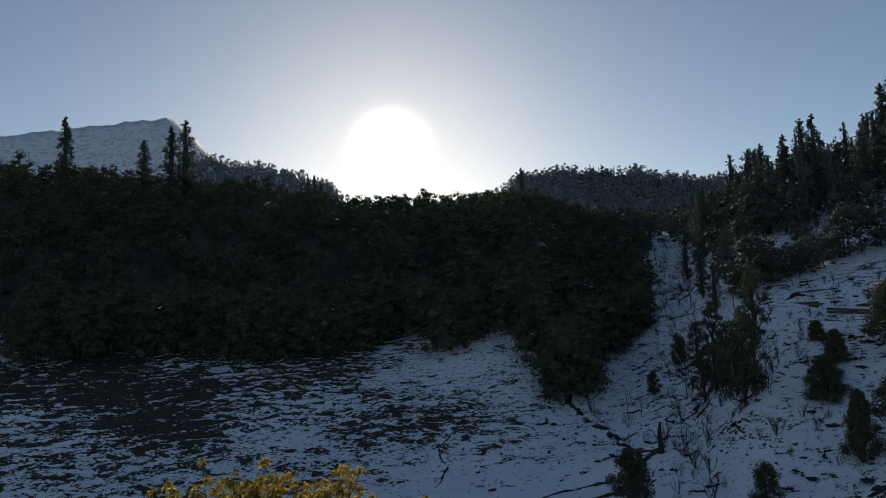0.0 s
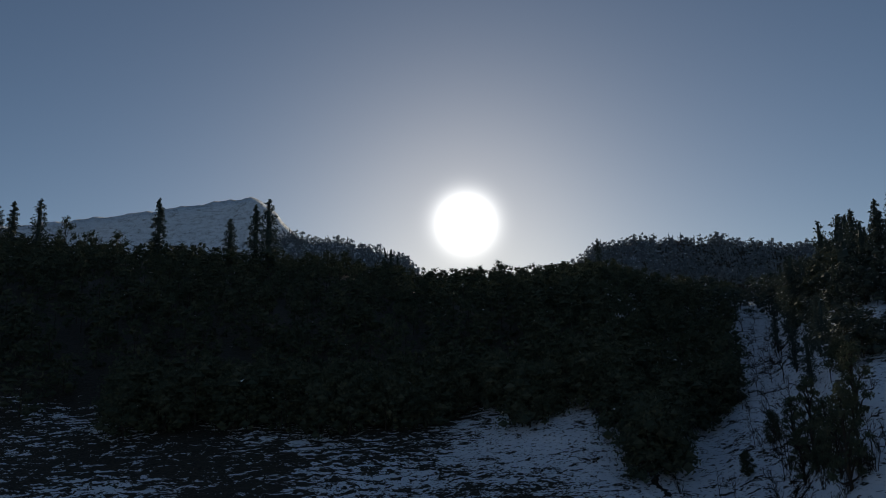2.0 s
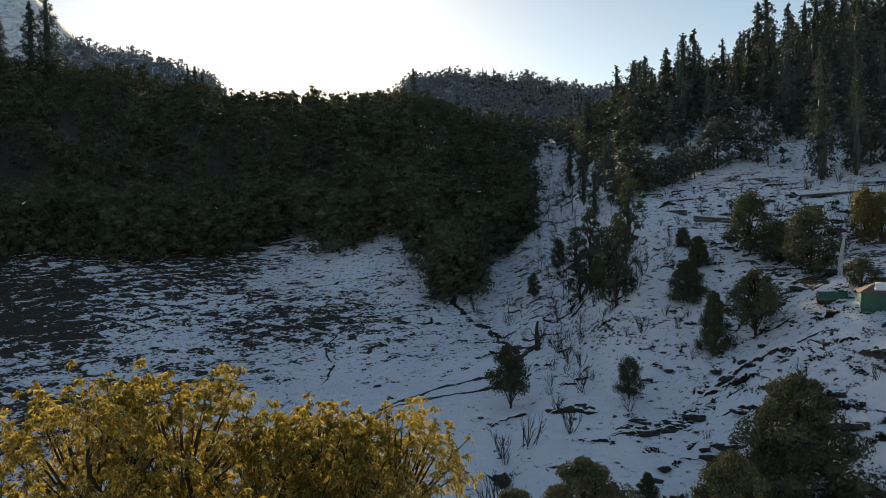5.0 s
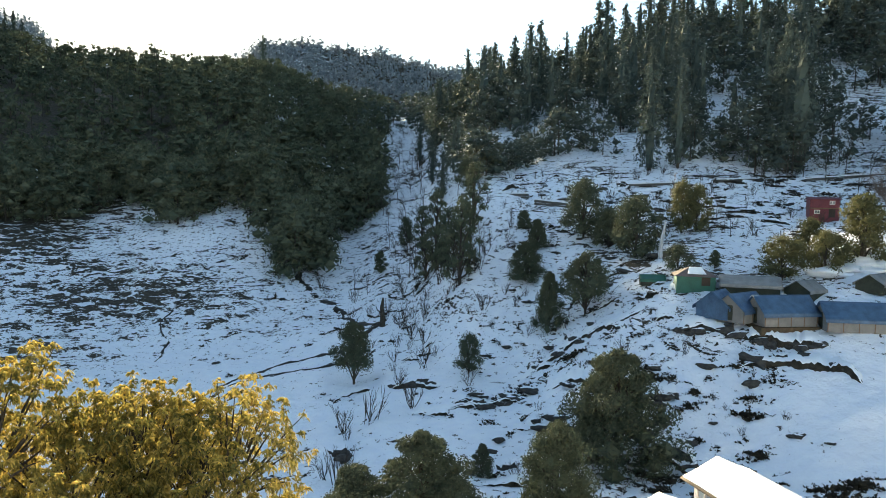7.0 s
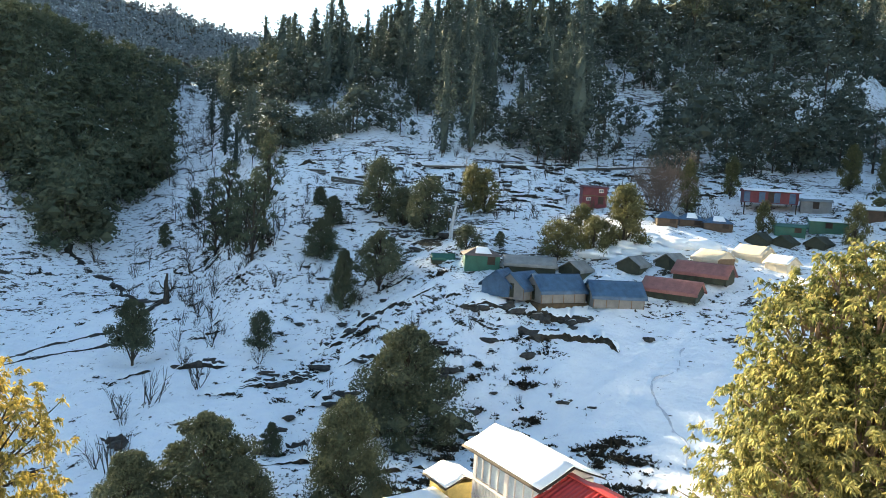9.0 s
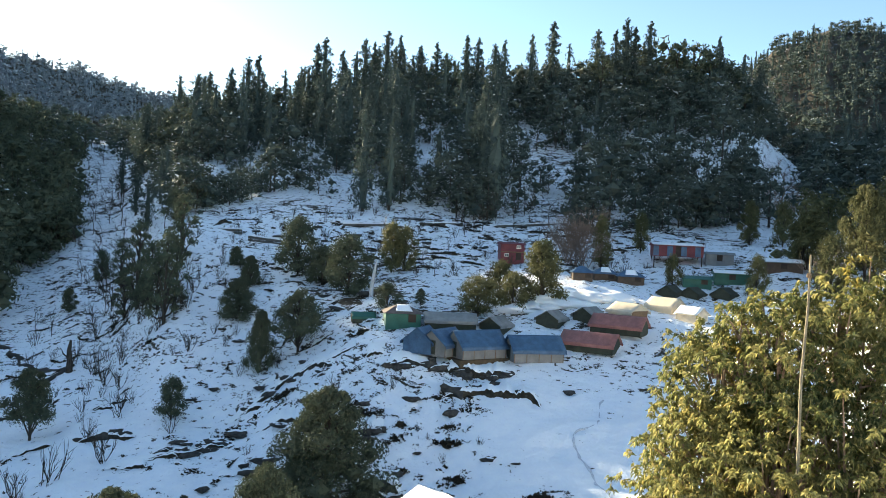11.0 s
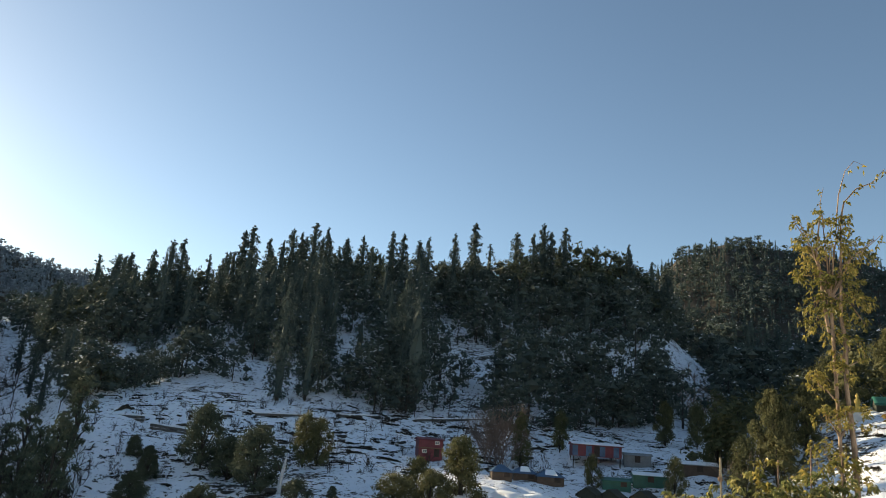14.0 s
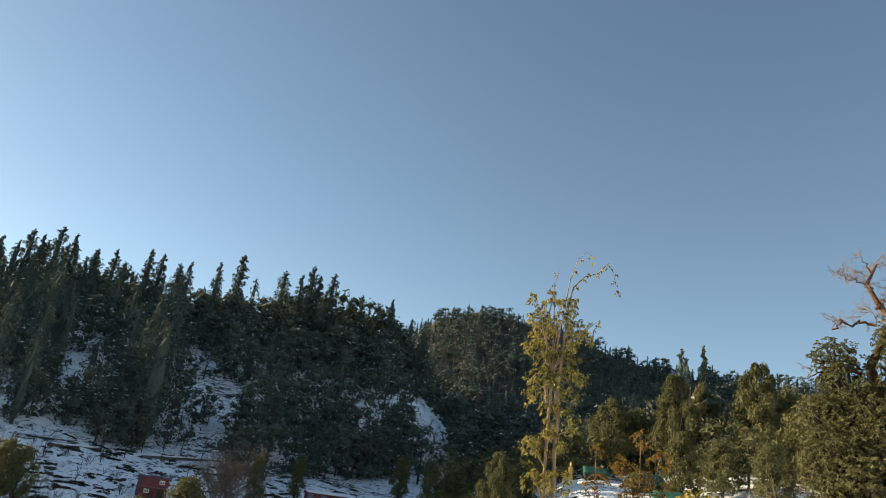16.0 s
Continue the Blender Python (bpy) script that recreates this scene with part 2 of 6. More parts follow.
def bark(name, dark, light, scale=9.0):
    n = Nodes(name)
    p = n.place((1, 1, 0.25), local=True)
    v = n.noise(p, scale, 6, 0.65)
    n.set(n.ramp(v, (0.3, dark), (0.7, light)), 0.9, 0, 0.15)
    n.bump(v, 0.8, 0.05)
    return n.mat


def plain(name, color, rough=0.7, metal=0.0, scale=3.0, depth=0.25, relief=0.15, spec=0.3):
    """A painted, woven or weathered surface with stains at two scales."""
    n = Nodes(name)
    p = n.place(local=True)
    stains = n.math("ADD", n.math("MULTIPLY", n.noise(p, scale, 5, 0.6), 0.7), n.math("MULTIPLY", n.noise(p, scale * 9, 3, 0.6), 0.3))
    low = tuple(c * (1 - depth) for c in color)
    high = tuple(min(0.95, c * (1 + depth)) for c in color)
    n.set(n.ramp(stains, (0.3, low), (0.7, high)), rough, metal, spec)
    n.bump(stains, relief, 0.03)
    return n.mat


SNOW = snow_ground()
# bluer tint of fir and undergrowth leaves puts haze into their colour
FIR_LEAF = foliage("fir needles", (0.05, 0.07, 0.064), (0.08, 0.104, 0.09), (0.12, 0.142, 0.112), 0.03, 0.8, 0.12)
SNOWY_LEAF = foliage("evergreen leaves dusted with snow", (0.048, 0.066, 0.058), (0.08, 0.1, 0.08), (0.13, 0.142, 0.105), 0.08, 0.85, 0.12)
OAK_LEAF = foliage("evergreen oak leaves", (0.05, 0.065, 0.043), (0.085, 0.10, 0.062), (0.14, 0.145, 0.09), 0.002, 0.85, 0.12)
# distance haze painted in as a paler, bluer leaf for the far ridge
HAZE_LEAF = foliage("leaves paled by haze", (0.13, 0.155, 0.17), (0.22, 0.25, 0.27), (0.38, 0.41, 0.44), 0.03, 0.9, 0.1)
# the oaks' own olive tone, lightened to put sunlight into the colour
SUNNY_LEAF = foliage("sunlit olive oak leaves", (0.06, 0.07, 0.032), (0.125, 0.125, 0.056), (0.22, 0.195, 0.095), 0.0, 0.7, 0.28)
BARK = bark("dark bark", (0.02, 0.016, 0.012), (0.09, 0.075, 0.06))
PALE_BARK = bark("pale bark", (0.14, 0.09, 0.06), (0.42, 0.30, 0.21))
FRESH_SNOW = plain("settled snow", (0.88, 0.90, 0.92), 0.7, 0, 1.2, 0.05, 0.4, 0.2)
HEATH = plain("dark heath", (0.045, 0.04, 0.03), 0.95, 0, 2.0, 0.6, 0.5, 0.1)
ROCK = plain("dark mossy rock", (0.055, 0.052, 0.047), 0.9, 0, 2.0, 0.6, 0.8, 0.2)

YELLOW_LEAF = foliage("yellowing drooping leaves", (0.055, 0.075, 0.024), (0.26, 0.22, 0.055), (0.68, 0.50, 0.15), 0.0, 0.3, 0.55, 1.1)
GREEN_LEAF = foliage("glossy green and yellow leaves", (0.085, 0.115, 0.05), (0.255, 0.26, 0.095), (0.66, 0.54, 0.22), 0.0, 0.25, 0.58, 1.1)
SLIM_LEAF = foliage("olive and gold leaves", (0.06, 0.08, 0.022), (0.22, 0.20, 0.055), (0.52, 0.39, 0.11), 0.0, 0.4, 0.5, 1.5)
ORANGE_LEAF = foliage("orange winter leaves", (0.10, 0.05, 0.015), (0.20, 0.11, 0.03), (0.28, 0.2, 0.05), 0.0, 0.5, 0.4)
RUSSET_TWIG = bark("russet twigs", (0.14, 0.10, 0.08), (0.34, 0.25, 0.20))
DEAD_WOOD = bark("dead mossy wood", (0.035, 0.02, 0.014), (0.15, 0.08, 0.05), 5.0)
BLUE_TARP = plain("blue tarpaulin", (0.05, 0.105, 0.18), 0.4, 0, 1.5, 0.4, 0.9)
RED_TARP = plain("rust red tarpaulin", (0.27, 0.115, 0.10), 0.5, 0, 1.5, 0.35, 0.9)
CREAM_CANVAS = plain("cream canvas", (0.62, 0.53, 0.40), 0.85, 0, 1.5, 0.15, 0.4)
GREY_CANVAS = plain("grey beige canvas", (0.21, 0.20, 0.185), 0.85, 0, 1.5, 0.2, 0.4)
DARK_CANVAS = plain("dark olive canvas", (0.045, 0.05, 0.035), 0.85, 0, 1.5, 0.3, 0.4)
GREY_ROOF = plain("weathered grey sheeting", (0.20, 0.21, 0.21), 0.6, 0, 1.2, 0.3, 0.3)
GREEN_PAINT = plain("green painted boards", (0.022, 0.11, 0.08), 0.5, 0, 1.2, 0.25, 0.2)
RED_PAINT = plain("dull red painted boards", (0.15, 0.035, 0.042), 0.6, 0, 1.2, 0.25, 0.2)
BROWN_ROOF = plain("grey brown shingles", (0.13, 0.10, 0.09), 0.7, 0, 2.0, 0.3, 0.3)
WOOD = plain("weathered brown boards", (0.16, 0.10, 0.06), 0.8, 0, 2.0, 0.3, 0.4)
BROWN_WOOD = plain("brown boards", (0.10, 0.07, 0.05), 0.8, 0, 2.0, 0.3, 0.4)
DARK_WOOD = plain("dark boards", (0.05, 0.035, 0.025), 0.8, 0, 2.0, 0.3, 0.4)
EARTH = plain("bare brown earth", (0.09, 0.065, 0.04), 0.95, 0, 1.5, 0.5, 0.9, 0.1)
STONE = plain("grey dry stone", (0.11, 0.105, 0.095), 0.9, 0, 2.0, 0.35, 0.8, 0.2)
WHITE_PAINT = plain("white painted render", (0.72, 0.69, 0.62), 0.7, 0, 1.0, 0.08, 0.2)
RED_SHEET = plain("red corrugated sheet", (0.46, 0.05, 0.045), 0.4, 0, 1.0, 0.15, 0.1)
PALE_FRAME = plain("pale wooden frame", (0.60, 0.54, 0.50), 0.6, 0, 3.0, 0.15, 0.2)
STEEL = plain("galvanised steel", (0.35, 0.36, 0.37), 0.45, 0.8, 3.0, 0.15, 0.1)
# pale base colour paints in the reflected sky and snow and the bright interior
BRIGHT_GLASS = plain("glass painted with pale reflections", (0.40, 0.43, 0.43), 0.06, 0, 0.8, 0.3, 0.0, 0.8)
GLASS = plain("window glass", (0.10, 0.12, 0.13), 0.08, 0, 1.0, 0.1, 0.0, 0.8)
GOLD = plain("golden yellow paint", (0.6, 0.42, 0.10), 0.4, 0, 3.0, 0.2, 0.2)
WATER = plain("dark stream bed", (0.03, 0.027, 0.022), 0.75, 0, 2.0, 0.5, 0.8, 0.25)

# ---- helpers for meshes ----
def mesh_of(name, verts, faces, material, smooth_faces=False):
    """A mesh from arrays: verts (n, 3); faces (m, k) with one k for all."""
    verts, faces = np.asarray(verts, np.float32), np.asarray(faces, np.int32)
    me = bpy.data.meshes.new(name)
    k = faces.shape[1]
    me.vertices.add(len(verts))
    me.vertices.foreach_set("co", verts.ravel())
    me.loops.add(faces.size)
    me.loops.foreach_set("vertex_index", faces.ravel())
    me.polygons.add(len(faces))
    me.polygons.foreach_set("loop_start", np.arange(0, faces.size, k, dtype=np.int32))
    me.polygons.foreach_set("use_smooth", np.full(len(faces), smooth_faces))
    me.update(calc_edges=True)
    me.materials.append(material)
    return me


def part(name, bm, material, parent, label="", smooth_faces=False):
    """Links a bmesh as one mesh object under a thing or a part."""
    me = bpy.data.meshes.new(name)
    bm.to_mesh(me)
    bm.free()
    me.materials.append(material)
    if smooth_faces:
        me.shade_smooth()
    return part_of(name, me, parent, label)


def part_of(name, me, parent, label=""):
    ob = new(name, me)
    ob.parent = parent
    return tagged(ob, label)


def thing(name, m, label, category, group=""):
    ob = new(name)
    ob.empty_display_size = 0.2
    ob.matrix_world = m
    return tagged(ob, label, category, group)


def join(pieces):
    """(verts, faces) pairs into one pair."""
    vs, fs, n = [], [], 0
    for v, f in pieces:
        vs.append(v)
        fs.append(f + n)
        n += len(v)
    return np.concatenate(vs), np.concatenate(fs)


def tube(points, radii, sides=6):
    """A tapered tube of quads along points."""
    points = [Vector(p) for p in points]
    v = []
    for i, p in enumerate(points):
        d = (points[min(i + 1, len(points) - 1)] - points[max(i - 1, 0)]).normalized()
        s = d.cross(Vector((0.3, 0.9, 0.1))).normalized()
        u = d.cross(s)
        for k in range(sides):
            w = 2 * math.pi * k / sides
            v.append(p + (s * math.cos(w) + u * math.sin(w)) * radii[i])
    f = [(i * sides + k, i * sides + (k + 1) % sides, (i + 1) * sides + (k + 1) % sides, (i + 1) * sides + k) for i in range(len(points) - 1) for k in range(sides)]
    return np.array([tuple(p) for p in v]), np.array(f)


# ---- tree shapes, of height 1 ----
def fir_shape(rng, clumps, girth, start=0.1, leaves=12, size=0.02):
    """Crown (triangles) and trunk (quads) of a columnar fir: tufted boughs that hang round a dense core, with a blunt top."""
    def profile(u):
        return np.minimum(1, 0.7 + 1.6 * u) * (1 - u) ** 0.45

    u = ((np.arange(clumps) + rng.random(clumps)) / clumps) ** 0.8
    w = rng.uniform(0, 6.28, clumps)
    reach = girth * profile(u) * rng.uniform(0.4, 1.15, clumps)
    out = np.stack([np.cos(w), np.sin(w), np.zeros(clumps)], -1)
    centre = out * reach[:, None] + np.stack([0 * u, 0 * u, start + (1 - start) * u - 0.3 * reach], -1)
    girths = (girth * profile(u) * 0.45 + 0.003)[:, None]
    O, C, R = np.repeat(out, leaves, 0), np.repeat(centre, leaves, 0), np.repeat(girths, leaves, 0)
    d = rng.normal(size=C.shape)
    d /= np.linalg.norm(d, axis=1, keepdims=True)
    p = C + d * R * (1, 1, 0.8) * rng.uniform(0.4, 1.1, (len(C), 1))
    way = O * rng.uniform(0.3, 1.2, (len(C), 1)) + rng.normal(size=C.shape) * 0.5 - np.array([0, 0, 1.0]) * rng.uniform(-0.1, 0.9, (len(C), 1))
    way /= np.linalg.norm(way, axis=1, keepdims=True)
    side = np.cross(way, rng.normal(size=C.shape))
    side /= np.linalg.norm(side, axis=1, keepdims=True) + 1e-6
    L = size * rng.uniform(0.7, 1.6, (len(C), 1)) * np.repeat(0.4 + 0.6 * profile(u), leaves)[:, None]
    W = L * rng.uniform(0.3, 0.5, (len(C), 1))
    v = np.stack([p - way * L * 0.5 + side * W, p - way * L * 0.5 - side * W, p + way * L], 1).reshape(-1, 3)
    f = np.arange(len(v)).reshape(-1, 3)
    # the dense inside of the crown
    cv, cf = [], []
    for i, h in enumerate((0.0, 0.2, 0.5, 0.8, 0.97)):
        rad = girth * 0.4 * float(profile(np.array(h)))
        cv += [(rad * math.cos(q * 1.2566 + i) * rng.uniform(0.7, 1.2), rad * math.sin(q * 1.2566 + i) * rng.uniform(0.7, 1.2), start + (1 - start) * h) for q in range(5)]
    for i in range(4):
        for q in range(5):
            a, b, c, e = i * 5 + q, i * 5 + (q + 1) % 5, (i + 1) * 5 + (q + 1) % 5, (i + 1) * 5 + q
            cf += [(a, b, c), (a, c, e)]
    crown = join([(v, f), (np.array(cv), np.array(cf))])
    bend = rng.uniform(-0.01, 0.01)
    trunk = tube([(0, 0, -0.03), (bend, 0, 0.3), (0, bend, 0.7), (0, 0, 0.97)], [0.018, 0.014, 0.008, 0.002], 5)
    return crown, trunk, []


OCT = np.array([(1, 0, 0), (-1, 0, 0), (0, 1, 0), (0, -1, 0), (0, 0, 1), (0, 0, -1)], float), np.array([(0, 2, 4), (2, 1, 4), (1, 3, 4), (3, 0, 4), (2, 0, 5), (1, 2, 5), (3, 1, 5), (0, 3, 5)])


def sprigs(rng, centre, outward, size):
    """A slim leaf sprig at each centre."""
    n = len(centre)
    way = np.cross(outward, rng.normal(size=(n, 3)))
    way = way / (np.linalg.norm(way, axis=1, keepdims=True) + 1e-6) + outward * rng.uniform(-0.2, 1.2, (n, 1)) + (0, 0, 0.15)
    way /= np.linalg.norm(way, axis=1, keepdims=True)
    side = np.cross(way, rng.normal(size=(n, 3)))
    side /= np.linalg.norm(side, axis=1, keepdims=True) + 1e-6
    L = size * rng.uniform(0.6, 1.5, (n, 1))
    W = L * rng.uniform(0.3, 0.55, (n, 1))
    return np.stack([centre - way * L * 0.6 + side * W, centre - way * L * 0.4 - side * W, centre + way * L], 1).reshape(-1, 3)


def oak_shape(rng, lobes, count, width, low=0.25, size=0.05, tall=1.0, lump=(0.38, 0.62), cone=0.7):
    """Crown (triangles) and trunk with limbs (quads) of a round, lobed evergreen."""
    pieces, limbs = [], []
    limbs.append(tube([(0, 0, -0.05), (0.01, 0.0, 0.15), (0.0, 0.02, 0.45), (0.01, 0.0, 0.8)], [0.028, 0.022, 0.016, 0.004], 6))
    for i in range(lobes):
        h = low + (1 - low) * (i + 0.5) / lobes
        w = i * 2.4 + rng.uniform(-0.5, 0.5)
        spread = width * math.sin(math.pi * (0.22 + 0.74 * ((h - low) / (1 - low)) ** cone)) ** 0.7 * rng.uniform(0.5, 1.05) if i < lobes - 1 else 0.02
        c = np.array([math.cos(w) * spread, math.sin(w) * spread, h * 0.92])
        rad = np.array([1, 1, 0.75]) * width * rng.uniform(*lump) * (1 if cone == 0.7 else 1.25 - 0.75 * (h - low) / (1 - low))
        limbs.append(tube([(0, 0, max(0.08, c[2] - spread - 0.08)), tuple(c * (0.5, 0.5, 1) - (0, 0, 0.06)), tuple(c)], [0.014, 0.009, 0.003], 4))
        d = rng.normal(size=(count, 3)) * (1, 1, 0.8) + (0, 0, 0.25)
        d /= np.linalg.norm(d, axis=1, keepdims=True)
        far = rng.uniform(0.5, 1.05, (count, 1)) + (rng.random((count, 1)) < 0.08) * rng.uniform(0.05, 0.3, (count, 1))
        v = sprigs(rng, c + d * rad * far, d, size)
        pieces += [(v, np.arange(len(v)).reshape(-1, 3)), (c + OCT[0] * rad * 0.5, OCT[1])]
    v, f = join(pieces)
    v[:, 2] = np.minimum(v[:, 2], 1.06) * tall
    return (v, f), limbs[0], limbs[1:]


def bare_shape(rng, stems, depth, spread=0.5, thick=0.016):
    """A leafless tree or bush of forking twigs (quads)."""
    out = []

    def grow(p, d, length, rad, left):
        q = p + d * length * 0.5 + rng.normal(size=3) * length * 0.06
        e = p + d * length + rng.normal(size=3) * length * 0.1
        out.append(tube([tuple(p), tuple(q), tuple(e)], [rad, rad * 0.85, rad * 0.68], 3) if left > 1 else tube([tuple(p), tuple(e)], [rad, rad * 0.5], 3))
        if left:
            for _ in range(3 if left > 1 else 2):
                t = d + rng.normal(size=3) * spread + np.array([0, 0, 0.18])
                grow(e if rng.random() < 0.6 else q, t / np.linalg.norm(t), length * rng.uniform(0.55, 0.8), rad * 0.68, left - 1)

    for i in range(stems):
        d = np.array([rng.normal() * 0.25 * (stems > 1), rng.normal() * 0.25 * (stems > 1), 1.0])
        grow(np.array([rng.normal() * 0.05, rng.normal() * 0.05, -0.04]) * (stems > 1), d / np.linalg.norm(d), rng.uniform(0.3, 0.42), thick, depth)
    return join(out)


rng = np.random.default_rng(7)
FIRS = [fir_shape(rng, 120, g, s, 20, 0.019) for g, s in ((0.125, 0.04), (0.105, 0.08), (0.145, 0.03), (0.10, 0.1))]
FAR_FIRS = [fir_shape(rng, 56, g, s, 12, 0.026) for g, s in ((0.155, 0.04), (0.13, 0.06), (0.185, 0.03), (0.205, 0.03))]
OAKS = [oak_shape(rng, 18, 300, w, 0.12, 0.024) for w in (0.34, 0.40, 0.30)]
FINE_OAKS = [oak_shape(rng, 34, 620, w, 0.03, 0.0165, 1.0, (0.3, 0.56), 0.5) for w in (0.44, 0.40, 0.48)]
ROUND_OAKS = [oak_shape(rng, 24, 440, w, 0.3, 0.018, 1.0, (0.26, 0.46), 0.6) for w in (0.42, 0.5)]
LOOSE_OAKS = [oak_shape(rng, 16, 105, w, 0.1, 0.02, 1.0, (0.25, 0.6)) for w in (0.17, 0.20, 0.23)]
EDGE_OAKS = [oak_shape(rng, 10, 46, w, 0.04, 0.04) for w in (0.40, 0.46, 0.34)]
MID_OAKS = [oak_shape(rng, 8, 30, w, 0.05, 0.05) for w in (0.40, 0.46, 0.34)]
FAR_OAKS = [oak_shape(rng, 6, 20, w, 0.06, 0.066) for w in (0.38, 0.44, 0.34)]
SIDE_FIRS = [fir_shape(rng, 16, 0.17, 0.02, 3, 0.06)]
SIDE_OAKS = [oak_shape(rng, 5, 15, w, 0.06, 0.085) for w in (0.40, 0.48)]
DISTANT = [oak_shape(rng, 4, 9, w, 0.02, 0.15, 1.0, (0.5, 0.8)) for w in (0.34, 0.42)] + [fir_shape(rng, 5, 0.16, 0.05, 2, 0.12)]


def tree_meshes(shape, leaf, wood=BARK):
    (cv, cf), (tv, tf), limbs = shape
    return mesh_of("crown", cv, cf, leaf), mesh_of("trunk", tv, tf, wood, True), [mesh_of("limb", v, f, wood, True) for v, f in limbs]


def plant(name, meshes, x, y, z, height, turn, label, category="tree", group="", wide=1.0, lean=0.0):
    m = pose(x, y, z - 0.02 * height, lean, 0, turn) @ Matrix.Diagonal((height * wide, height * wide, height, 1))
    ob = thing(name, m, label, category, group)
    part_of("crown", meshes[0], ob)
    part_of("trunk", meshes[1], ob)
    for limb in meshes[2]:
        part_of("limb", limb, ob)
    return ob


STICK = tube([(0, 0, -0.04), (0, 0, 0.7)], [0.02, 0.008], 4)


def woods(name, shapes, places, heights, leaf, label, wood=BARK):
    """Countless trees of one wood, as one object."""
    cv, cf, n = [], [], 0
    tv, tf, k = [], [], 0
    r = np.random.default_rng(len(places))
    for (x, y, z), h in zip(places, heights):
        (v, f), (u, g), _ = shapes[r.integers(len(shapes))]
        w = r.uniform(0, 6.28)
        c, s = math.cos(w), math.sin(w)
        turn = np.array([[c, s, 0], [-s, c, 0], [0, 0, 1]])
        wide = h * r.uniform(0.85, 1.2)
        cv.append((v * (wide, wide, h)) @ turn + (x, y, z))
        cf.append(f + n)
        n += len(v)
        u, g = STICK
        tv.append((u * (h, h, h)) @ turn + (x, y, z))
        tf.append(g + k)
        k += len(u)
    ob = tagged(new(name, mesh_of(name, np.concatenate(cv), np.concatenate(cf), leaf)), label, "forest", kind="stuff")
    part_of("trunks", mesh_of("trunks", np.concatenate(tv), np.concatenate(tf), wood), ob)
    return ob


# ---- ground: one sheet to the horizon ----
def ground():
    turns = np.radians(np.concatenate([np.arange(-180, -48, 4.0), np.arange(-48, 102, 0.4), np.arange(102, 180, 4.0)]))
    rings = np.concatenate([[0.02, 0.5, 1.2], 2.0 * 1.0225 ** np.arange(0, 350)])
    A, Rr = np.meshgrid(turns, rings)
    x, y = Rr * np.sin(A), Rr * np.cos(A)
    z = ground_z(x, y)
    bumps = np.array([noise.fractal(Vector((px * 0.28, py * 0.28, 0)), 0.8, 2.0, 5) if r < 260 else 0.0 for px, py, r in zip(x.ravel(), y.ravel(), Rr.ravel())]).reshape(x.shape)
    z = z + 0.3 * bumps * smooth((Rr - 10) / 30)
    n, m = len(turns), len(rings)
    v = np.stack([x, y, z], -1).reshape(-1, 3)
    i, j = np.meshgrid(np.arange(m - 1), np.arange(n), indexing="ij")
    jn = (j + 1) % n
    f = np.stack([i * n + j, (i + 1) * n + j, (i + 1) * n + jn, i * n + jn], -1).reshape(-1, 4)
    return tagged(new("ground", mesh_of("ground", v, f, SNOW, True)), "snow-covered mountain valley with bare grass tufts", "ground", kind="structure")


ground()

# ---- woods ----
def scatter(count, seed, a0, a1, r0, r1, keep):
    r = np.random.default_rng(seed)
    out = []
    while len(out) < count:
        a, d = r.uniform(a0, a1), math.sqrt(r.uniform(r0**2, r1**2))
        if keep(a, d, r):
            out.append(bearing(a, d))
    return out


def west_edge(a):
    """Where the western wood begins, by bearing."""
    return float(np.interp(a, [-60, -23, -12, -7.3, -3.4, -1.3, -0.5, 1.7, 2.7, 3.8, 4.9, 6.6, 7.9, 8.7, 9.8, 10.8, 11.5, 13.3, 14.6, 15.3, 15.9, 17], [166, 166, 163, 166, 180, 169, 157, 153, 170, 173, 159, 157, 143, 131, 128, 141, 154, 172, 170, 190, 382, 425]))


def east_edge(a):
    return float(np.interp(a, [16.2, 17.6, 19.2, 20.5, 21.7, 22.4, 22.9, 24.7, 27.1, 28.7, 31.2, 32.4, 33.4, 33.6, 35.1, 36, 38.2, 39.9, 43.5, 45.8, 47.5, 48.8, 50.8, 53.2, 54.5, 57.5, 60.4, 62.8, 65.5, 69.3, 75, 95],
                           [394, 369, 239, 156, 155, 170, 133, 139, 143, 162, 163, 183, 200, 146, 155, 134, 129, 142, 138, 126, 144, 155, 166, 136, 134, 141, 163, 145, 133, 147, 125, 120]))


def under_sun(q, height):
    """Growth that stands in the sun's way to the camp stays low."""
    x, y, z = q
    room = -6.8 + (y - 58) * 0.253 - z
    if 60 < x + (y - 58) * 0.065 < 80 and 66 < y < 250 and room > 0.6:
        return min(height, room)
    return height


west = scatter(2200, 3, -50, 17, 120, 470, lambda a, d, r: d > west_edge(a) + r.uniform(0, 10) + (a < -3) * r.uniform(-6, 26)) + scatter(300, 13, 0, 16, 126, 330, lambda a, d, r: d > west_edge(a) + r.uniform(0, 8))
west += scatter(520, 14, -30, 16, 120, 260, lambda a, d, r: 1 < d - west_edge(a) + (a < -3) * (4 * math.sin(a * 2.3) + 4 * math.sin(a * 5.1)) < 16)
sizes = np.random.default_rng(4).uniform(6, 12, len(west))
near = np.array([math.hypot(q[0], q[1]) < 186 for q in west])
for name, shapes, chosen in (("western_wood_edge", EDGE_OAKS, near), ("western_woods", FAR_OAKS, ~near)):
    woods(name, shapes, [q for q, c in zip(west, chosen) if c], sizes[chosen], OAK_LEAF, "dense dark evergreen oak forest on the shaded hillside")


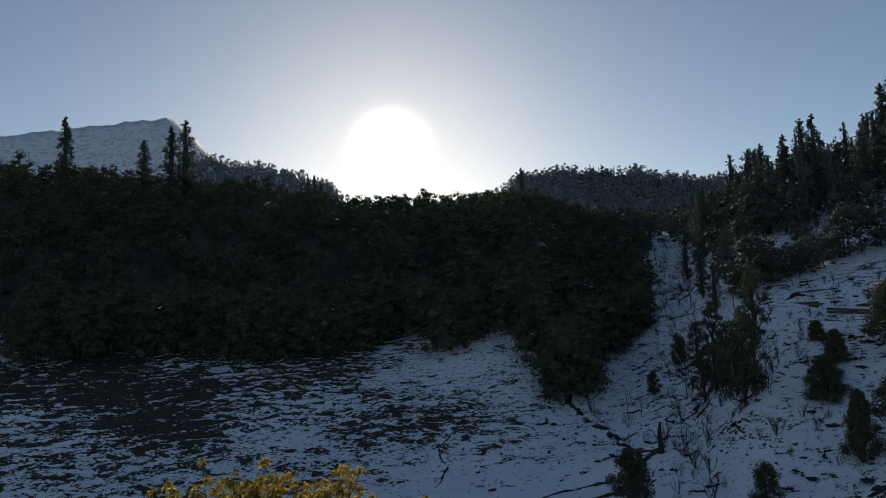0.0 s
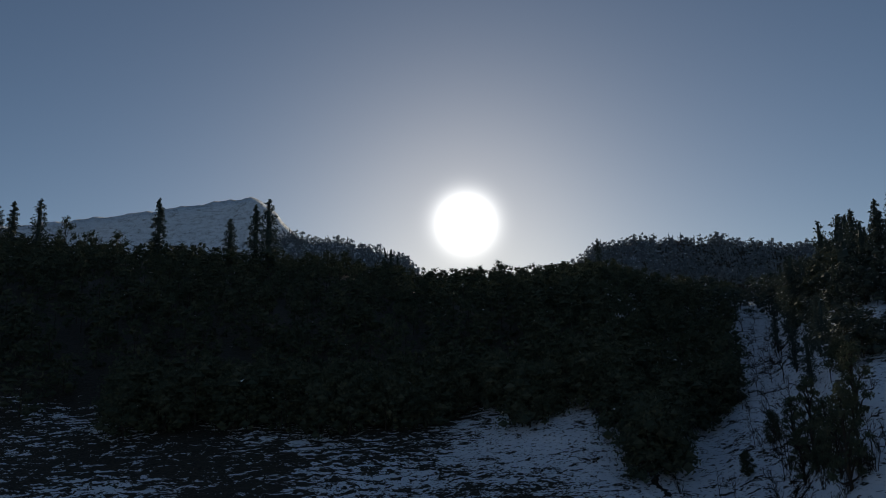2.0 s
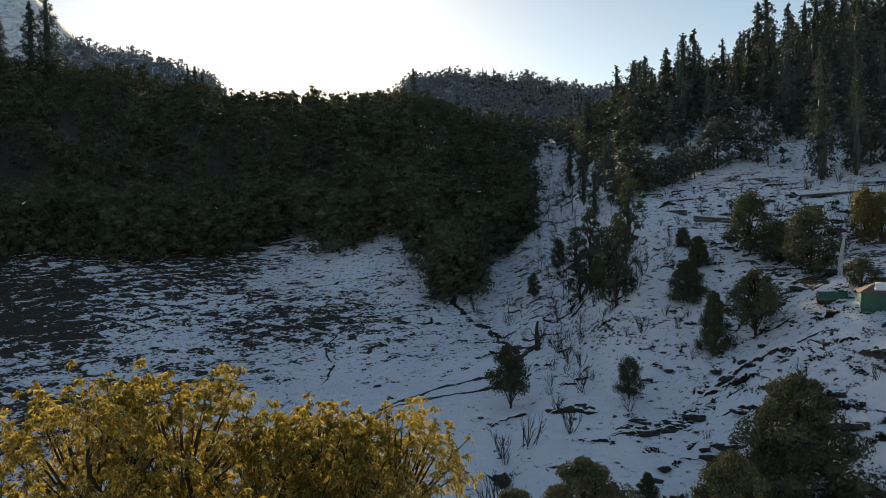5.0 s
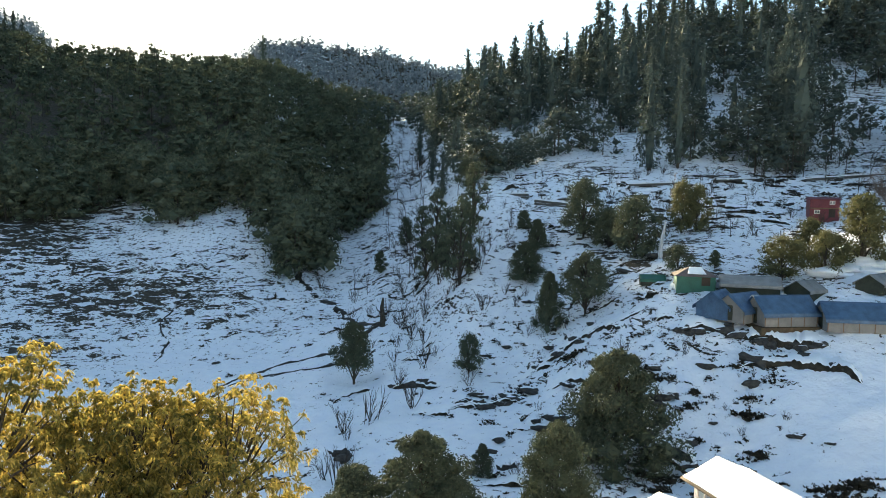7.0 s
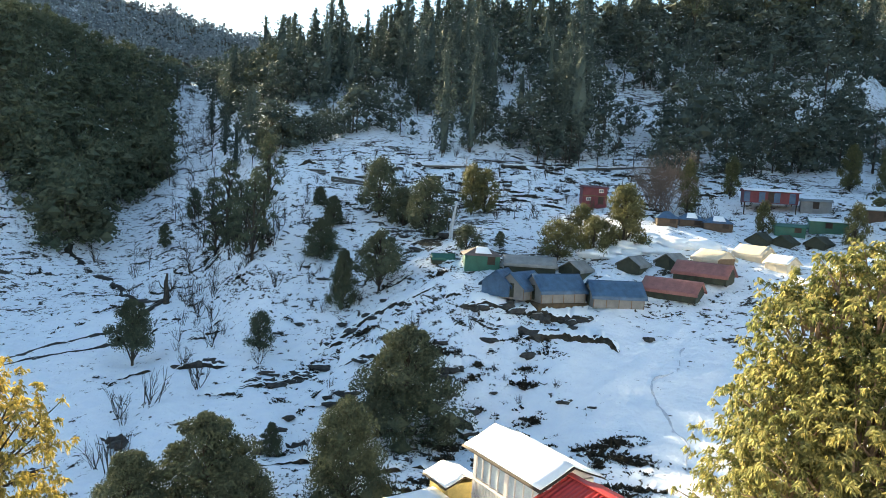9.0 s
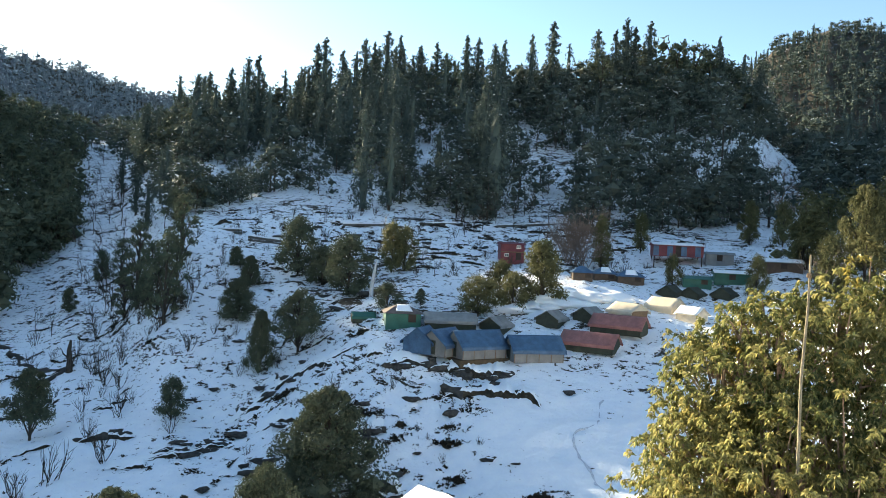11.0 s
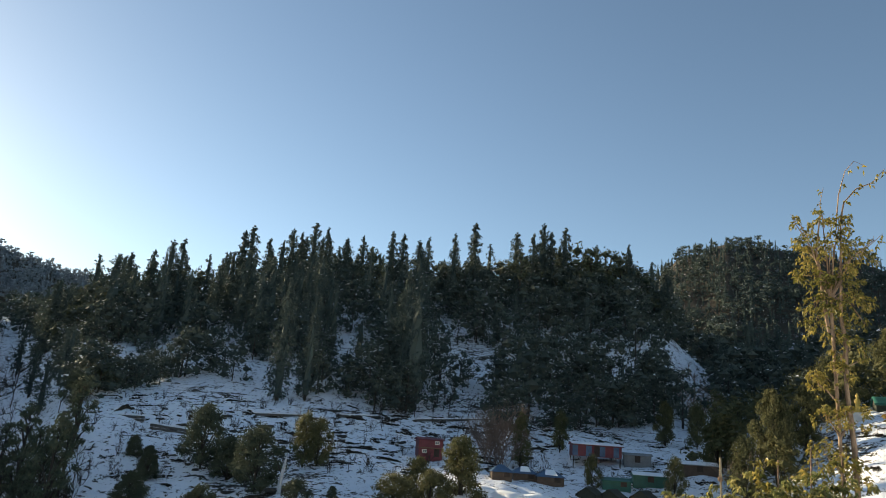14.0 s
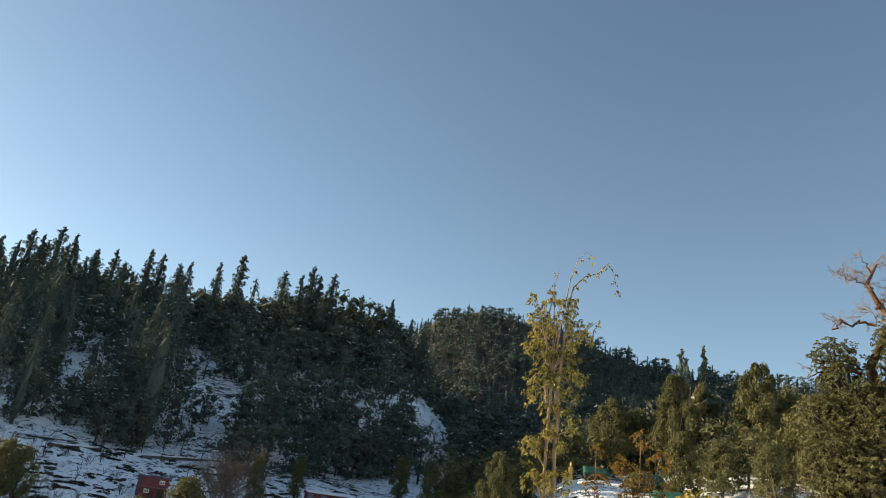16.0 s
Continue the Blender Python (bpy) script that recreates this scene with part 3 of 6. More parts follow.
def grown(count, seed, low, high, slack):
    """Places and heights of the trees of the eastern hillside."""
    places = scatter(count, seed, 16.5, 100, 105, 290, lambda a, d, r: d > east_edge(a) + abs(r.normal()) * slack and not (65.7 < a < 69.2 and 150 < d < 262))
    tall = [under_sun(q, h) for q, h in zip(places, np.random.default_rng(seed + 1).uniform(low, high, count))]
    kept = [(q, h) for q, h in zip(places, tall) if h > 1.2]
    return [q for q, _ in kept], [h for _, h in kept]


def glade(q):
    """Small snowy gaps in the lower wood."""
    a, d = math.degrees(math.atan2(q[0], q[1])), math.hypot(q[0], q[1])
    return d < east_edge(a) + 48 and noise.noise(Vector((q[0] * 0.075, q[1] * 0.05, 3.3))) > 0.16


east, tall = grown(760, 5, 10, 22, 8)
# beyond the camp rounded oaks outnumber the firs
mixed = np.random.default_rng(51).random(len(east))
firs = [(q, h) for q, h, m in zip(east, tall, mixed) if h > 8 and not glade(q) and (m < 0.12 or (m < 0.72 and math.atan2(q[0], q[1]) < radians(42 + 9 * m)))]
oaks = [(q, h * 0.68) for q, h in zip(east, tall) if (q, h) not in firs]
woods("eastern_woods", FAR_FIRS, [q for q, _ in firs], [h for _, h in firs], FIR_LEAF, "tall dark fir forest with snow on its boughs")
under, growth = grown(560, 8, 5, 13, 4)
low = scatter(170, 31, 17, 35, 128, 260, lambda a, d, r: d > east_edge(a) + r.uniform(-2, 3) and 56 < d * math.sin(radians(a)) + (d * math.cos(radians(a)) - 58) * 0.065 < 96)
scrub = [(q, under_sun(q, h)) for q, h in zip(low, np.random.default_rng(32).uniform(2.5, 6.5, len(low)))]
under += [q for q, h in scrub + oaks if h > 0.9]
growth += [h for q, h in scrub + oaks if h > 0.9]
head = scatter(120, 61, 14.0, 22, 200, 425, lambda a, d, r: d > float(np.interp(a, [14, 16, 17.5, 19, 20.5, 22], [300, 350, 390, 300, 215, 190])) - r.exponential(22))
under += head
growth += list(np.random.default_rng(62).uniform(7, 15, len(head)))
# the ragged lower edge of the wood
rim = scatter(105, 63, 20.5, 65, 120, 175, lambda a, d, r: math.sin(a * 3.1) + math.sin(a * 7.7 + 1) > -0.5 and 0 < d - float(np.interp(a, [20.5, 22.7, 24.7, 26.7, 28.3, 29.9, 32.5, 35.1, 37.3, 39.5, 44.9, 50.2, 52.8, 55.4, 61.2, 64.4], [152, 134, 136, 143, 153, 156, 149, 144, 137, 141, 135, 141, 127, 132, 138, 145])) < 3 + r.exponential(6))
rim = [(q, under_sun(q, h)) for q, h in zip(rim, np.random.default_rng(64).uniform(4.5, 10, len(rim)))]
under += [q for q, h in rim if h > 1.5]
growth += [h for q, h in rim if h > 1.5]
kept = [(q, h) for q, h in zip(under, growth) if not glade(q)]
under, growth = [q for q, _ in kept], [h for _, h in kept]
near = np.array([math.hypot(q[0], q[1]) < 178 for q in under])
for name, shapes, chosen, label in (("undergrowth_woods", EDGE_OAKS, near, "dark evergreen oaks under the firs"), ("upper_oak_woods", MID_OAKS, ~near, "snow-dusted evergreen oaks high on the slope")):
    woods(name, shapes, [q for q, c in zip(under, chosen) if c], np.array(growth)[chosen], SNOWY_LEAF, label)
side = [bearing(a, d) for a, d in zip(np.random.default_rng(15).uniform(60, 104, 2300), np.random.default_rng(16).uniform(500, 830, 2300))]
woods("side_woods", SIDE_FIRS * 2 + SIDE_OAKS, side, np.random.default_rng(17).uniform(9, 17, len(side)), FIR_LEAF, "wooded side ridge of firs and oaks")
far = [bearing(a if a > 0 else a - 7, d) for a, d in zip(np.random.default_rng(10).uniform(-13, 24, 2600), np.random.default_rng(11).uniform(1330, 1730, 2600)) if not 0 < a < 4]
woods("distant_woods", DISTANT, far, np.random.default_rng(12).uniform(12, 23, len(far)), HAZE_LEAF, "distant wooded ridge")
# oaks that fill the sunny side slope round the statue and the green tents
KEPT_CLEAR = [bearing(a, d)[:2] for a, d in ((77.8, 113), (79.6, 118), (83.2, 112), (84.8, 97), (77.8, 106), (83.2, 104))]
slope = scatter(74, 71, 67.5, 95, 98, 165, lambda a, d, r: (d > 119 or a < 75.5 or a > 86.5) and not (65.7 < a < 69.2 and d > 150)
                and min(math.hypot(d * math.sin(radians(a)) - x, d * math.cos(radians(a)) - y) for x, y in KEPT_CLEAR) > 6)
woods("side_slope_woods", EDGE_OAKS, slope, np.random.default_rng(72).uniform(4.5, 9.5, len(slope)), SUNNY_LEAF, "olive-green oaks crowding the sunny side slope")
# ---- single trees ----
OAK_DARK = [tree_meshes(s, OAK_LEAF) for s in OAKS]
FAR_OAK_DARK = [tree_meshes(s, OAK_LEAF) for s in EDGE_OAKS]
VALLEY_OAK = [tree_meshes(s, OAK_LEAF) for s in FINE_OAKS]
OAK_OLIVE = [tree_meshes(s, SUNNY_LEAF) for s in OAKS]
FIR_DARK = [tree_meshes(s, FIR_LEAF) for s in FIRS]


def grove(name, kinds, rows, label, group):
    for k, (a, r, h, wide) in enumerate(rows):
        x, y, z = bearing(a, r)
        plant(name, kinds[k % len(kinds)], x, y, z, h, (k * 77) % 360, label, "tree", group, wide)


grove("oak_tree", OAK_DARK, [(22.7, 72.9, 4.2, 0.83), (31.4, 101.9, 8.3, 0.8), (33.3, 97.9, 5.4, 1.1), (35.3, 91.0, 7.8, 1.0), (38.4, 80.2, 3.0, 1.15), (41.0, 82.7, 1.9, 1.0),
                             (17.6, 142, 6, 0.7), (20.4, 108, 5, 0.6), (15.6, 128, 4, 0.9), (22.4, 134, 6, 1.0), (24.2, 138, 5, 1.0)], "dark evergreen oak standing in the snow", "oaks on the snow slope")
grove("oak_tree", VALLEY_OAK, [(19.2, 36.7, 5.8, 1.05), (13.8, 35.5, 4.2, 1.15), (29.8, 38.7, 6.2, 0.7), (34.3, 52.0, 8.6, 0.98), (23.9, 49.3, 2.3, 0.8), (22.0, 35.0, 3.6, 0.9)],
      "dense dark evergreen oak below the lookout", "oaks in the valley bottom")
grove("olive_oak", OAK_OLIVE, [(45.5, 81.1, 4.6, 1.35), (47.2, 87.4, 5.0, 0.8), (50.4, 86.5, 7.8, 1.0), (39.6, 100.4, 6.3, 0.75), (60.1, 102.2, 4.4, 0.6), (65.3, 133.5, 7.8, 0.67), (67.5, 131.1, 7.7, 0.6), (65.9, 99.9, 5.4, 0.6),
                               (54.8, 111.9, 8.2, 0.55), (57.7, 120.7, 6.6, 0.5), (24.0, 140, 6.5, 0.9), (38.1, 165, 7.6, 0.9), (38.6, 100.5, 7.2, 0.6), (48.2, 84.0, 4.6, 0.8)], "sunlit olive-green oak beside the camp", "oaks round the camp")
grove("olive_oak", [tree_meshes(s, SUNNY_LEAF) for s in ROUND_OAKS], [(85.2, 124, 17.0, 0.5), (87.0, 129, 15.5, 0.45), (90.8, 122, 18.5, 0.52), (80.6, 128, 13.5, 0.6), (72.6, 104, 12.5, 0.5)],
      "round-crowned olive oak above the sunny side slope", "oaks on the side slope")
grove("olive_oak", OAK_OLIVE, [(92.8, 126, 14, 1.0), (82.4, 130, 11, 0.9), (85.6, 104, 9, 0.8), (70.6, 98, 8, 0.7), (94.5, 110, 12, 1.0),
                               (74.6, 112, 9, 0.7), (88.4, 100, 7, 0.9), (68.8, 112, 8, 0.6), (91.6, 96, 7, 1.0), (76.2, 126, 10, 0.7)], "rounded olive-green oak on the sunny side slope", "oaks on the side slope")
grove("round_oak", [tree_meshes(s, OAK_LEAF) for s in ROUND_OAKS], [(13.6, 77.0, 7.2, 0.72), (31.7, 79.0, 7.0, 0.86)], "round-crowned dark oak on a single trunk in snow", "lone oaks")
grove("young_oak", VALLEY_OAK, [(27.0, 91.3, 5.2, 0.95), (27.9, 100.0, 4.2, 0.85), (26.8, 106.1, 2.8, 0.8), (28.9, 79.7, 6.6, 0.5)], "bushy dark young oak on the snow", "young oaks on the clearing")
grove("slope_oak", [tree_meshes(s, OAK_LEAF) for s in LOOSE_OAKS], [(20.0, 110.4, 13.1, 0.9), (18.9, 128, 9.0, 1.0), (21.9, 95.0, 12.4, 0.75), (22.6, 97.0, 9.6, 0.8), (20.9, 104, 10, 0.9), (21.4, 100, 8, 1.1), (19.2, 112, 8, 1.1), (22.9, 108, 11, 0.9)],
      "slender loose-crowned dark oak in the gully", "oaks of the gully")
grove("fir_tree", FIR_DARK, [(36.1, 136.5, 23.0, 0.85), (38.3, 140.9, 18.1, 0.8), (45.4, 144.8, 26.0, 0.8),
                             (19.6, 175, 12, 1.2), (20.4, 150, 10, 1.2), (18.6, 215, 12, 1.2)], "single dark fir above the snow", "firs at the edge of the wood")
grove("fir_tree", FIR_DARK, [(24.3, 215, 21.6, 1.04), (25.8, 215, 22.9, 1.04), (27.0, 215, 26.1, 0.91), (27.8, 215, 26.4, 1.04), (31.5, 225, 21.9, 1.17), (32.1, 225, 28.4, 0.91), (32.7, 225, 29.6, 0.91), (34.1, 225, 24.2, 1.04),
                             (35.8, 235, 26.0, 1.04), (36.5, 235, 24.5, 0.91), (37.5, 235, 27.4, 1.04), (38.5, 235, 25.5, 0.91), (40.1, 235, 21.7, 1.04), (41.4, 235, 23.0, 1.04)], "tall dark fir on the skyline", "skyline firs")
grove("fir_tree", FIR_DARK, [(43.7, 235, 25.7, 0.91), (44.6, 235, 24.5, 1.04), (45.9, 235, 22.7, 0.91), (46.7, 235, 24.1, 0.91), (48.8, 235, 25.3, 0.78), (50.4, 235, 29.0, 1.04), (53.8, 235, 26.0, 1.04), (55.2, 235, 25.5, 0.91),
                             (56.0, 235, 28.9, 0.91), (56.6, 235, 25.7, 1.04), (57.7, 235, 27.2, 0.91), (62.7, 235, 22.7, 0.78), (65.6, 235, 24.0, 0.78), (87.2, 190, 30.0, 0.65), (85.6, 190, 29.0, 0.65), (86.0, 195, 27, 0.65)], "tall dark fir on the skyline", "skyline firs")
grove("fir_tree", FIR_DARK, [(-37.9, 400, 24.3, 1.26), (-37.0, 400, 26.8, 1.26), (-35.4, 400, 29.8, 1.10), (-27.5, 400, 36.0, 1.10), (-22.3, 400, 27.6, 1.26), (-20.4, 400, 36.5, 1.18), (-19.4, 400, 40.5, 1.10), (-10.3, 400, 19.0, 0.95),
                             (-9.8, 400, 19.6, 0.95), (-9.3, 400, 16.7, 0.95), (6.6, 400, 23.1, 0.79)], "tall solitary fir against the sky on the western ridge", "ridge firs")
grove("ridge_oak", FAR_OAK_DARK, [(57.3, 238, 19, 0.9), (58.6, 240, 21, 0.9), (59.8, 238, 21, 0.8), (60.9, 240, 20, 0.9), (62.1, 236, 18, 0.9), (63.4, 236, 16, 0.9), (64.6, 236, 12, 1.0), (42.3, 232, 19, 0.7), (54.2, 232, 20, 0.7), (23.0, 205, 13, 0.9), (21.6, 215, 12, 0.9), (-14.8, 400, 15, 1.1), (-13.4, 400, 15, 1.0), (-16.2, 400, 12, 1.1),
                              (-5.8, 405, 11, 0.9), (-1.2, 400, 14, 0.8), (1.5, 405, 11, 0.9), (4.2, 400, 12, 1.0), (8.6, 400, 10, 1.1), (10.9, 395, 12, 1.1), (-33.7, 400, 22, 0.7), (-32.0, 400, 16, 1.0), (-30.3, 400, 16, 1.0)],
      "rounded dark oak on the ridge line", "ridge oaks")

# leafless trees
BARES = [mesh_of("branchwork", *bare_shape(np.random.default_rng(s), n, 5, sp, g), w, True) for s, n, sp, g, w in ((1, 1, 0.45, 0.016, BARK), (2, 1, 0.55, 0.016, RUSSET_TWIG), (3, 6, 0.5, 0.009, RUSSET_TWIG))]
SHRUBS = [mesh_of("branchwork", *bare_shape(np.random.default_rng(s), 7, 2, 0.24, 0.011), BARK, True) for s in (11, 12, 13, 14)]
for a, r, h, wide, kind in ((38.3, 114.3, 6.7, 1.0, 1), (52.8, 112.6, 13.4, 0.8, 2), (52.4, 113.4, 12.4, 0.8, 2), (53.1, 112.0, 12.8, 0.7, 2), (45.6, 128, 9, 0.5, 0), (46.6, 134, 11, 0.5, 0), (48.0, 131, 10, 0.5, 0), (49.2, 137, 11, 0.5, 0), (44.2, 124, 8, 0.5, 0), (40.6, 122, 8, 0.6, 0), (50.0, 124, 7, 0.6, 0), (36.4, 108, 5, 0.7, 0), (43.0, 110, 6, 0.6, 0), (41.0, 106, 5, 0.7, 0), (66.4, 176, 9, 1.1, 2), (67.9, 170, 10, 1.1, 2), (67.2, 165, 8, 1.0, 2), (17.9, 120.8, 14.6, 0.35, 0), (18.7, 177.3, 17.9, 0.4, 0), (67.3, 181.4, 12.6, 1.2, 1), (50.7, 132.7, 9.3, 0.6, 0), (42.0, 97.1, 6.8, 0.4, 0), (53.6, 110, 8.5, 1.0, 2),
                            (17.0, 190, 14, 0.4, 0), (19.6, 128, 9, 0.5, 0), (22.4, 96, 8, 0.6, 0), (30.2, 222, 27, 0.12, 0), (70.2, 100, 9, 0.9, 2), (-1.4, 398, 17, 0.8, 0), (-0.8, 398, 15, 0.8, 0), (15.6, 205, 10, 0.4, 0), (16.4, 232, 12, 0.4, 0), (17.4, 168, 9, 0.4, 0), (18.0, 208, 12, 0.4, 0), (16.2, 160, 8, 0.5, 0), (18.6, 150, 9, 0.5, 0), (17.2, 262, 13, 0.4, 0), (20.4, 122, 8, 0.6, 0), (24.2, 101, 6, 0.5, 0), (18.7, 177, 17, 0.45, 0), (17.5, 150, 13, 0.45, 0), (18.3, 121, 14, 0.4, 0), (16.8, 135, 9, 0.5, 0), (19.6, 118, 11, 0.5, 0), (16.3, 142, 10, 0.5, 0), (16.9, 176, 12, 0.4, 0), (17.6, 198, 13, 0.4, 0), (16.6, 206, 11, 0.5, 0), (18.2, 228, 14, 0.4, 0), (17.0, 240, 12, 0.5, 0), (19.0, 140, 10, 0.5, 0), (15.8, 168, 9, 0.6, 0), (18.9, 160, 11, 0.5, 0), (17.9, 182, 10, 0.6, 0), (16.4, 290, 13, 0.5, 0), (17.3, 310, 14, 0.5, 0), (13.6, 124, 7, 0.6, 0), (14.6, 118, 7, 0.6, 0), (21.6, 137, 12, 0.5, 0), (23.4, 99, 9, 0.5, 0)):
    x, y, z = bearing(a, r)
    ob = thing("bare_tree", pose(x, y, z, 0, 0, a * 37) @ Matrix.Diagonal((h * wide * 0.9, h * wide * 0.9, h * 0.75, 1)), ("leafless grey tree with forking branches", "leafless russet tree with a bent trunk", "leafless russet thicket of fine twigs")[kind], "bare tree", "leafless trees")
    part_of("branchwork", BARES[kind], ob)
x, y, z = bearing(15.8, 97.5)
stump = thing("dead_tree", pose(x, y, z), "broken dead tree trunk standing in snow", "dead tree")
part_of("trunk", mesh_of("trunk", *tube([(0, 0, -0.4), (0.05, 0, 1.2), (-0.05, 0.05, 2.6), (0.1, 0, 3.8)], [0.42, 0.34, 0.26, 0.12], 8), BARK, True), stump)
part_of("snag", mesh_of("snag", *tube([(0, 0, 1.6), (-0.7, 0, 2.2), (-0.9, 0, 2.8)], [0.12, 0.08, 0.03], 5), BARK, True), stump)

x, y, z = bearing(37.1, 88.0)
snag = thing("dead_tree", pose(x, y, z, 0, 0, -37), "leaning bleached dead trunk plastered with snow", "dead tree")
part_of("trunk", mesh_of("trunk", *tube([(0, 0, -0.4), (0.05, 0, 1.0), (0.22, 0, 2.4), (0.5, 0, 4.2)], [0.3, 0.24, 0.2, 0.1], 9), bark("bleached wood", (0.3, 0.29, 0.28), (0.72, 0.72, 0.72)), True), snag)
part_of("snag", mesh_of("snag", *tube([(0.15, 0, 1.9), (-0.3, 0, 2.7), (-0.35, 0, 3.3)], [0.1, 0.07, 0.03], 6), BARK, True), snag)

# ---- shrubs and boulders on the open slope ----
r5 = np.random.default_rng(21)
made = 0
while made < 340:
    a, d = r5.uniform(11, 66), math.sqrt(r5.uniform(48**2, 135**2))
    if made > 290:
        a, d = r5.uniform(33, 57), r5.uniform(104, 134)
    elif made > 240:
        a, d = r5.uniform(28, 47), r5.uniform(44, 64)
    band = made > 240 or (16 < a < 24 and 75 < d < 130) or (23 < a < 31 and 78 < d < 96) or (25 < a < 50 and d > 96) or r5.random() < 0.16
    if not band or (d < 66 and a > 44 and r5.random() < 0.7) or (38 < a and 66 < d < 96):
        continue
    x, y, z = bearing(a, d)
    h = r5.uniform(1.6, 4.2) if a < 24 else r5.uniform(0.6, 1.4) if 240 < made <= 290 else r5.uniform(0.9, 2.6)
    ob = thing("bare_shrub", pose(x, y, z, 0, 0, r5.uniform(0, 360)) @ Matrix.Diagonal((h, h, h, 1)), "small leafless shrub poking out of snow", "shrub", "shrubs on the slope")
    part_of("branchwork", SHRUBS[made % 4], ob)
    made += 1


def boulder_mesh(seed, flat=0.72):
    bm = bmesh.new()
    bmesh.ops.create_icosphere(bm, subdivisions=2, radius=1)
    for v in bm.verts:
        n = noise.noise(v.co * 1.6 + Vector((seed * 7.1, 0, 0))) * 0.7 + noise.noise(v.co * 4.1 + Vector((0, seed * 3.3, 0))) * 0.35
        v.co *= 1 + n
        v.co.z *= flat
    me = bpy.data.meshes.new("stone")
    bm.to_mesh(me)
    bm.free()
    me.materials.append(ROCK)
    return me


def cap_mesh(me):
    """The snow that lies on a boulder's top."""
    bm = bmesh.new()
    bm.from_mesh(me)
    bmesh.ops.delete(bm, geom=[v for v in bm.verts if v.co.z < 0.22], context="VERTS")
    for v in bm.verts:
        v.co = Vector((v.co.x * 1.02, v.co.y * 1.02 + 0.12, v.co.z + 0.05))
    out = bpy.data.meshes.new("snow_cap")
    bm.to_mesh(out)
    bm.free()
    out.materials.append(FRESH_SNOW)
    out.shade_smooth()
    return out


STONES = [boulder_mesh(s) for s in range(6)]
CAPS = [cap_mesh(m) for m in STONES]
made = 0
while made < 185:
    a, d = r5.uniform(2, 66), math.sqrt(r5.uniform(42**2, 132**2))
    rocky = (22 < a < 40 and 46 < d < 84) or (38 < a < 48 and 46 < d < 66) or (28 < a < 50 and 98 < d) or r5.random() < 0.12
    if not rocky or (38 < a and 67 < d < 97):
        continue
    x, y, z = bearing(a, d)
    s = 0.14 + 0.45 * r5.random() ** 2.5
    ob = thing("boulder", pose(x, y, z + 0.15 * s, 0, 0, -a + r5.uniform(-25, 25)) @ Matrix.Diagonal((s * r5.uniform(1.1, 2.2), s, s * r5.uniform(0.6, 1.1), 1)), "dark boulder half buried in snow", "rock", "boulders on the slope")
    part_of("stone", STONES[made % 6], ob)
    if made % 4:
        part_of("snow_cap", CAPS[made % 6], ob)
    made += 1


for k, (a, d, s) in enumerate(((33.6, 58.5, 0.9), (36.2, 56.0, 0.8), (37.6, 57.2, 0.55), (38.0, 53.6, 1.0), (39.6, 54.8, 0.6), (35.0, 62.5, 0.6), (26.4, 66.4, 0.75), (27.6, 67.6, 0.6), (25.0, 67.0, 0.5), (40.4, 50.4, 0.7), (43.8, 65.6, 0.9), (42.4, 49.0, 0.5),
                               (30.6, 66.0, 0.5), (37.0, 64.4, 0.45), (29.0, 75.4, 0.5), (34.6, 86.0, 0.6), (33.4, 83.4, 0.55), (45.2, 46.8, 0.55), (47.0, 45.4, 0.5), (36.8, 88.4, 0.7))):
    x, y, z = bearing(a, d)
    ob = thing("boulder", pose(x, y, z + 0.25 * s, 0, 6, -a + 17 * (k % 5) - 30) @ Matrix.Diagonal((s * (1.2 + 0.15 * (k % 4)), s, s * (0.6 + 0.12 * (k % 3)), 1)), "large dark mossy boulder capped with snow", "rock", "large boulders")
    part_of("stone", STONES[(k * 5 + 1) % 6], ob)
    part_of("snow_cap", CAPS[(k * 5 + 1) % 6], ob)


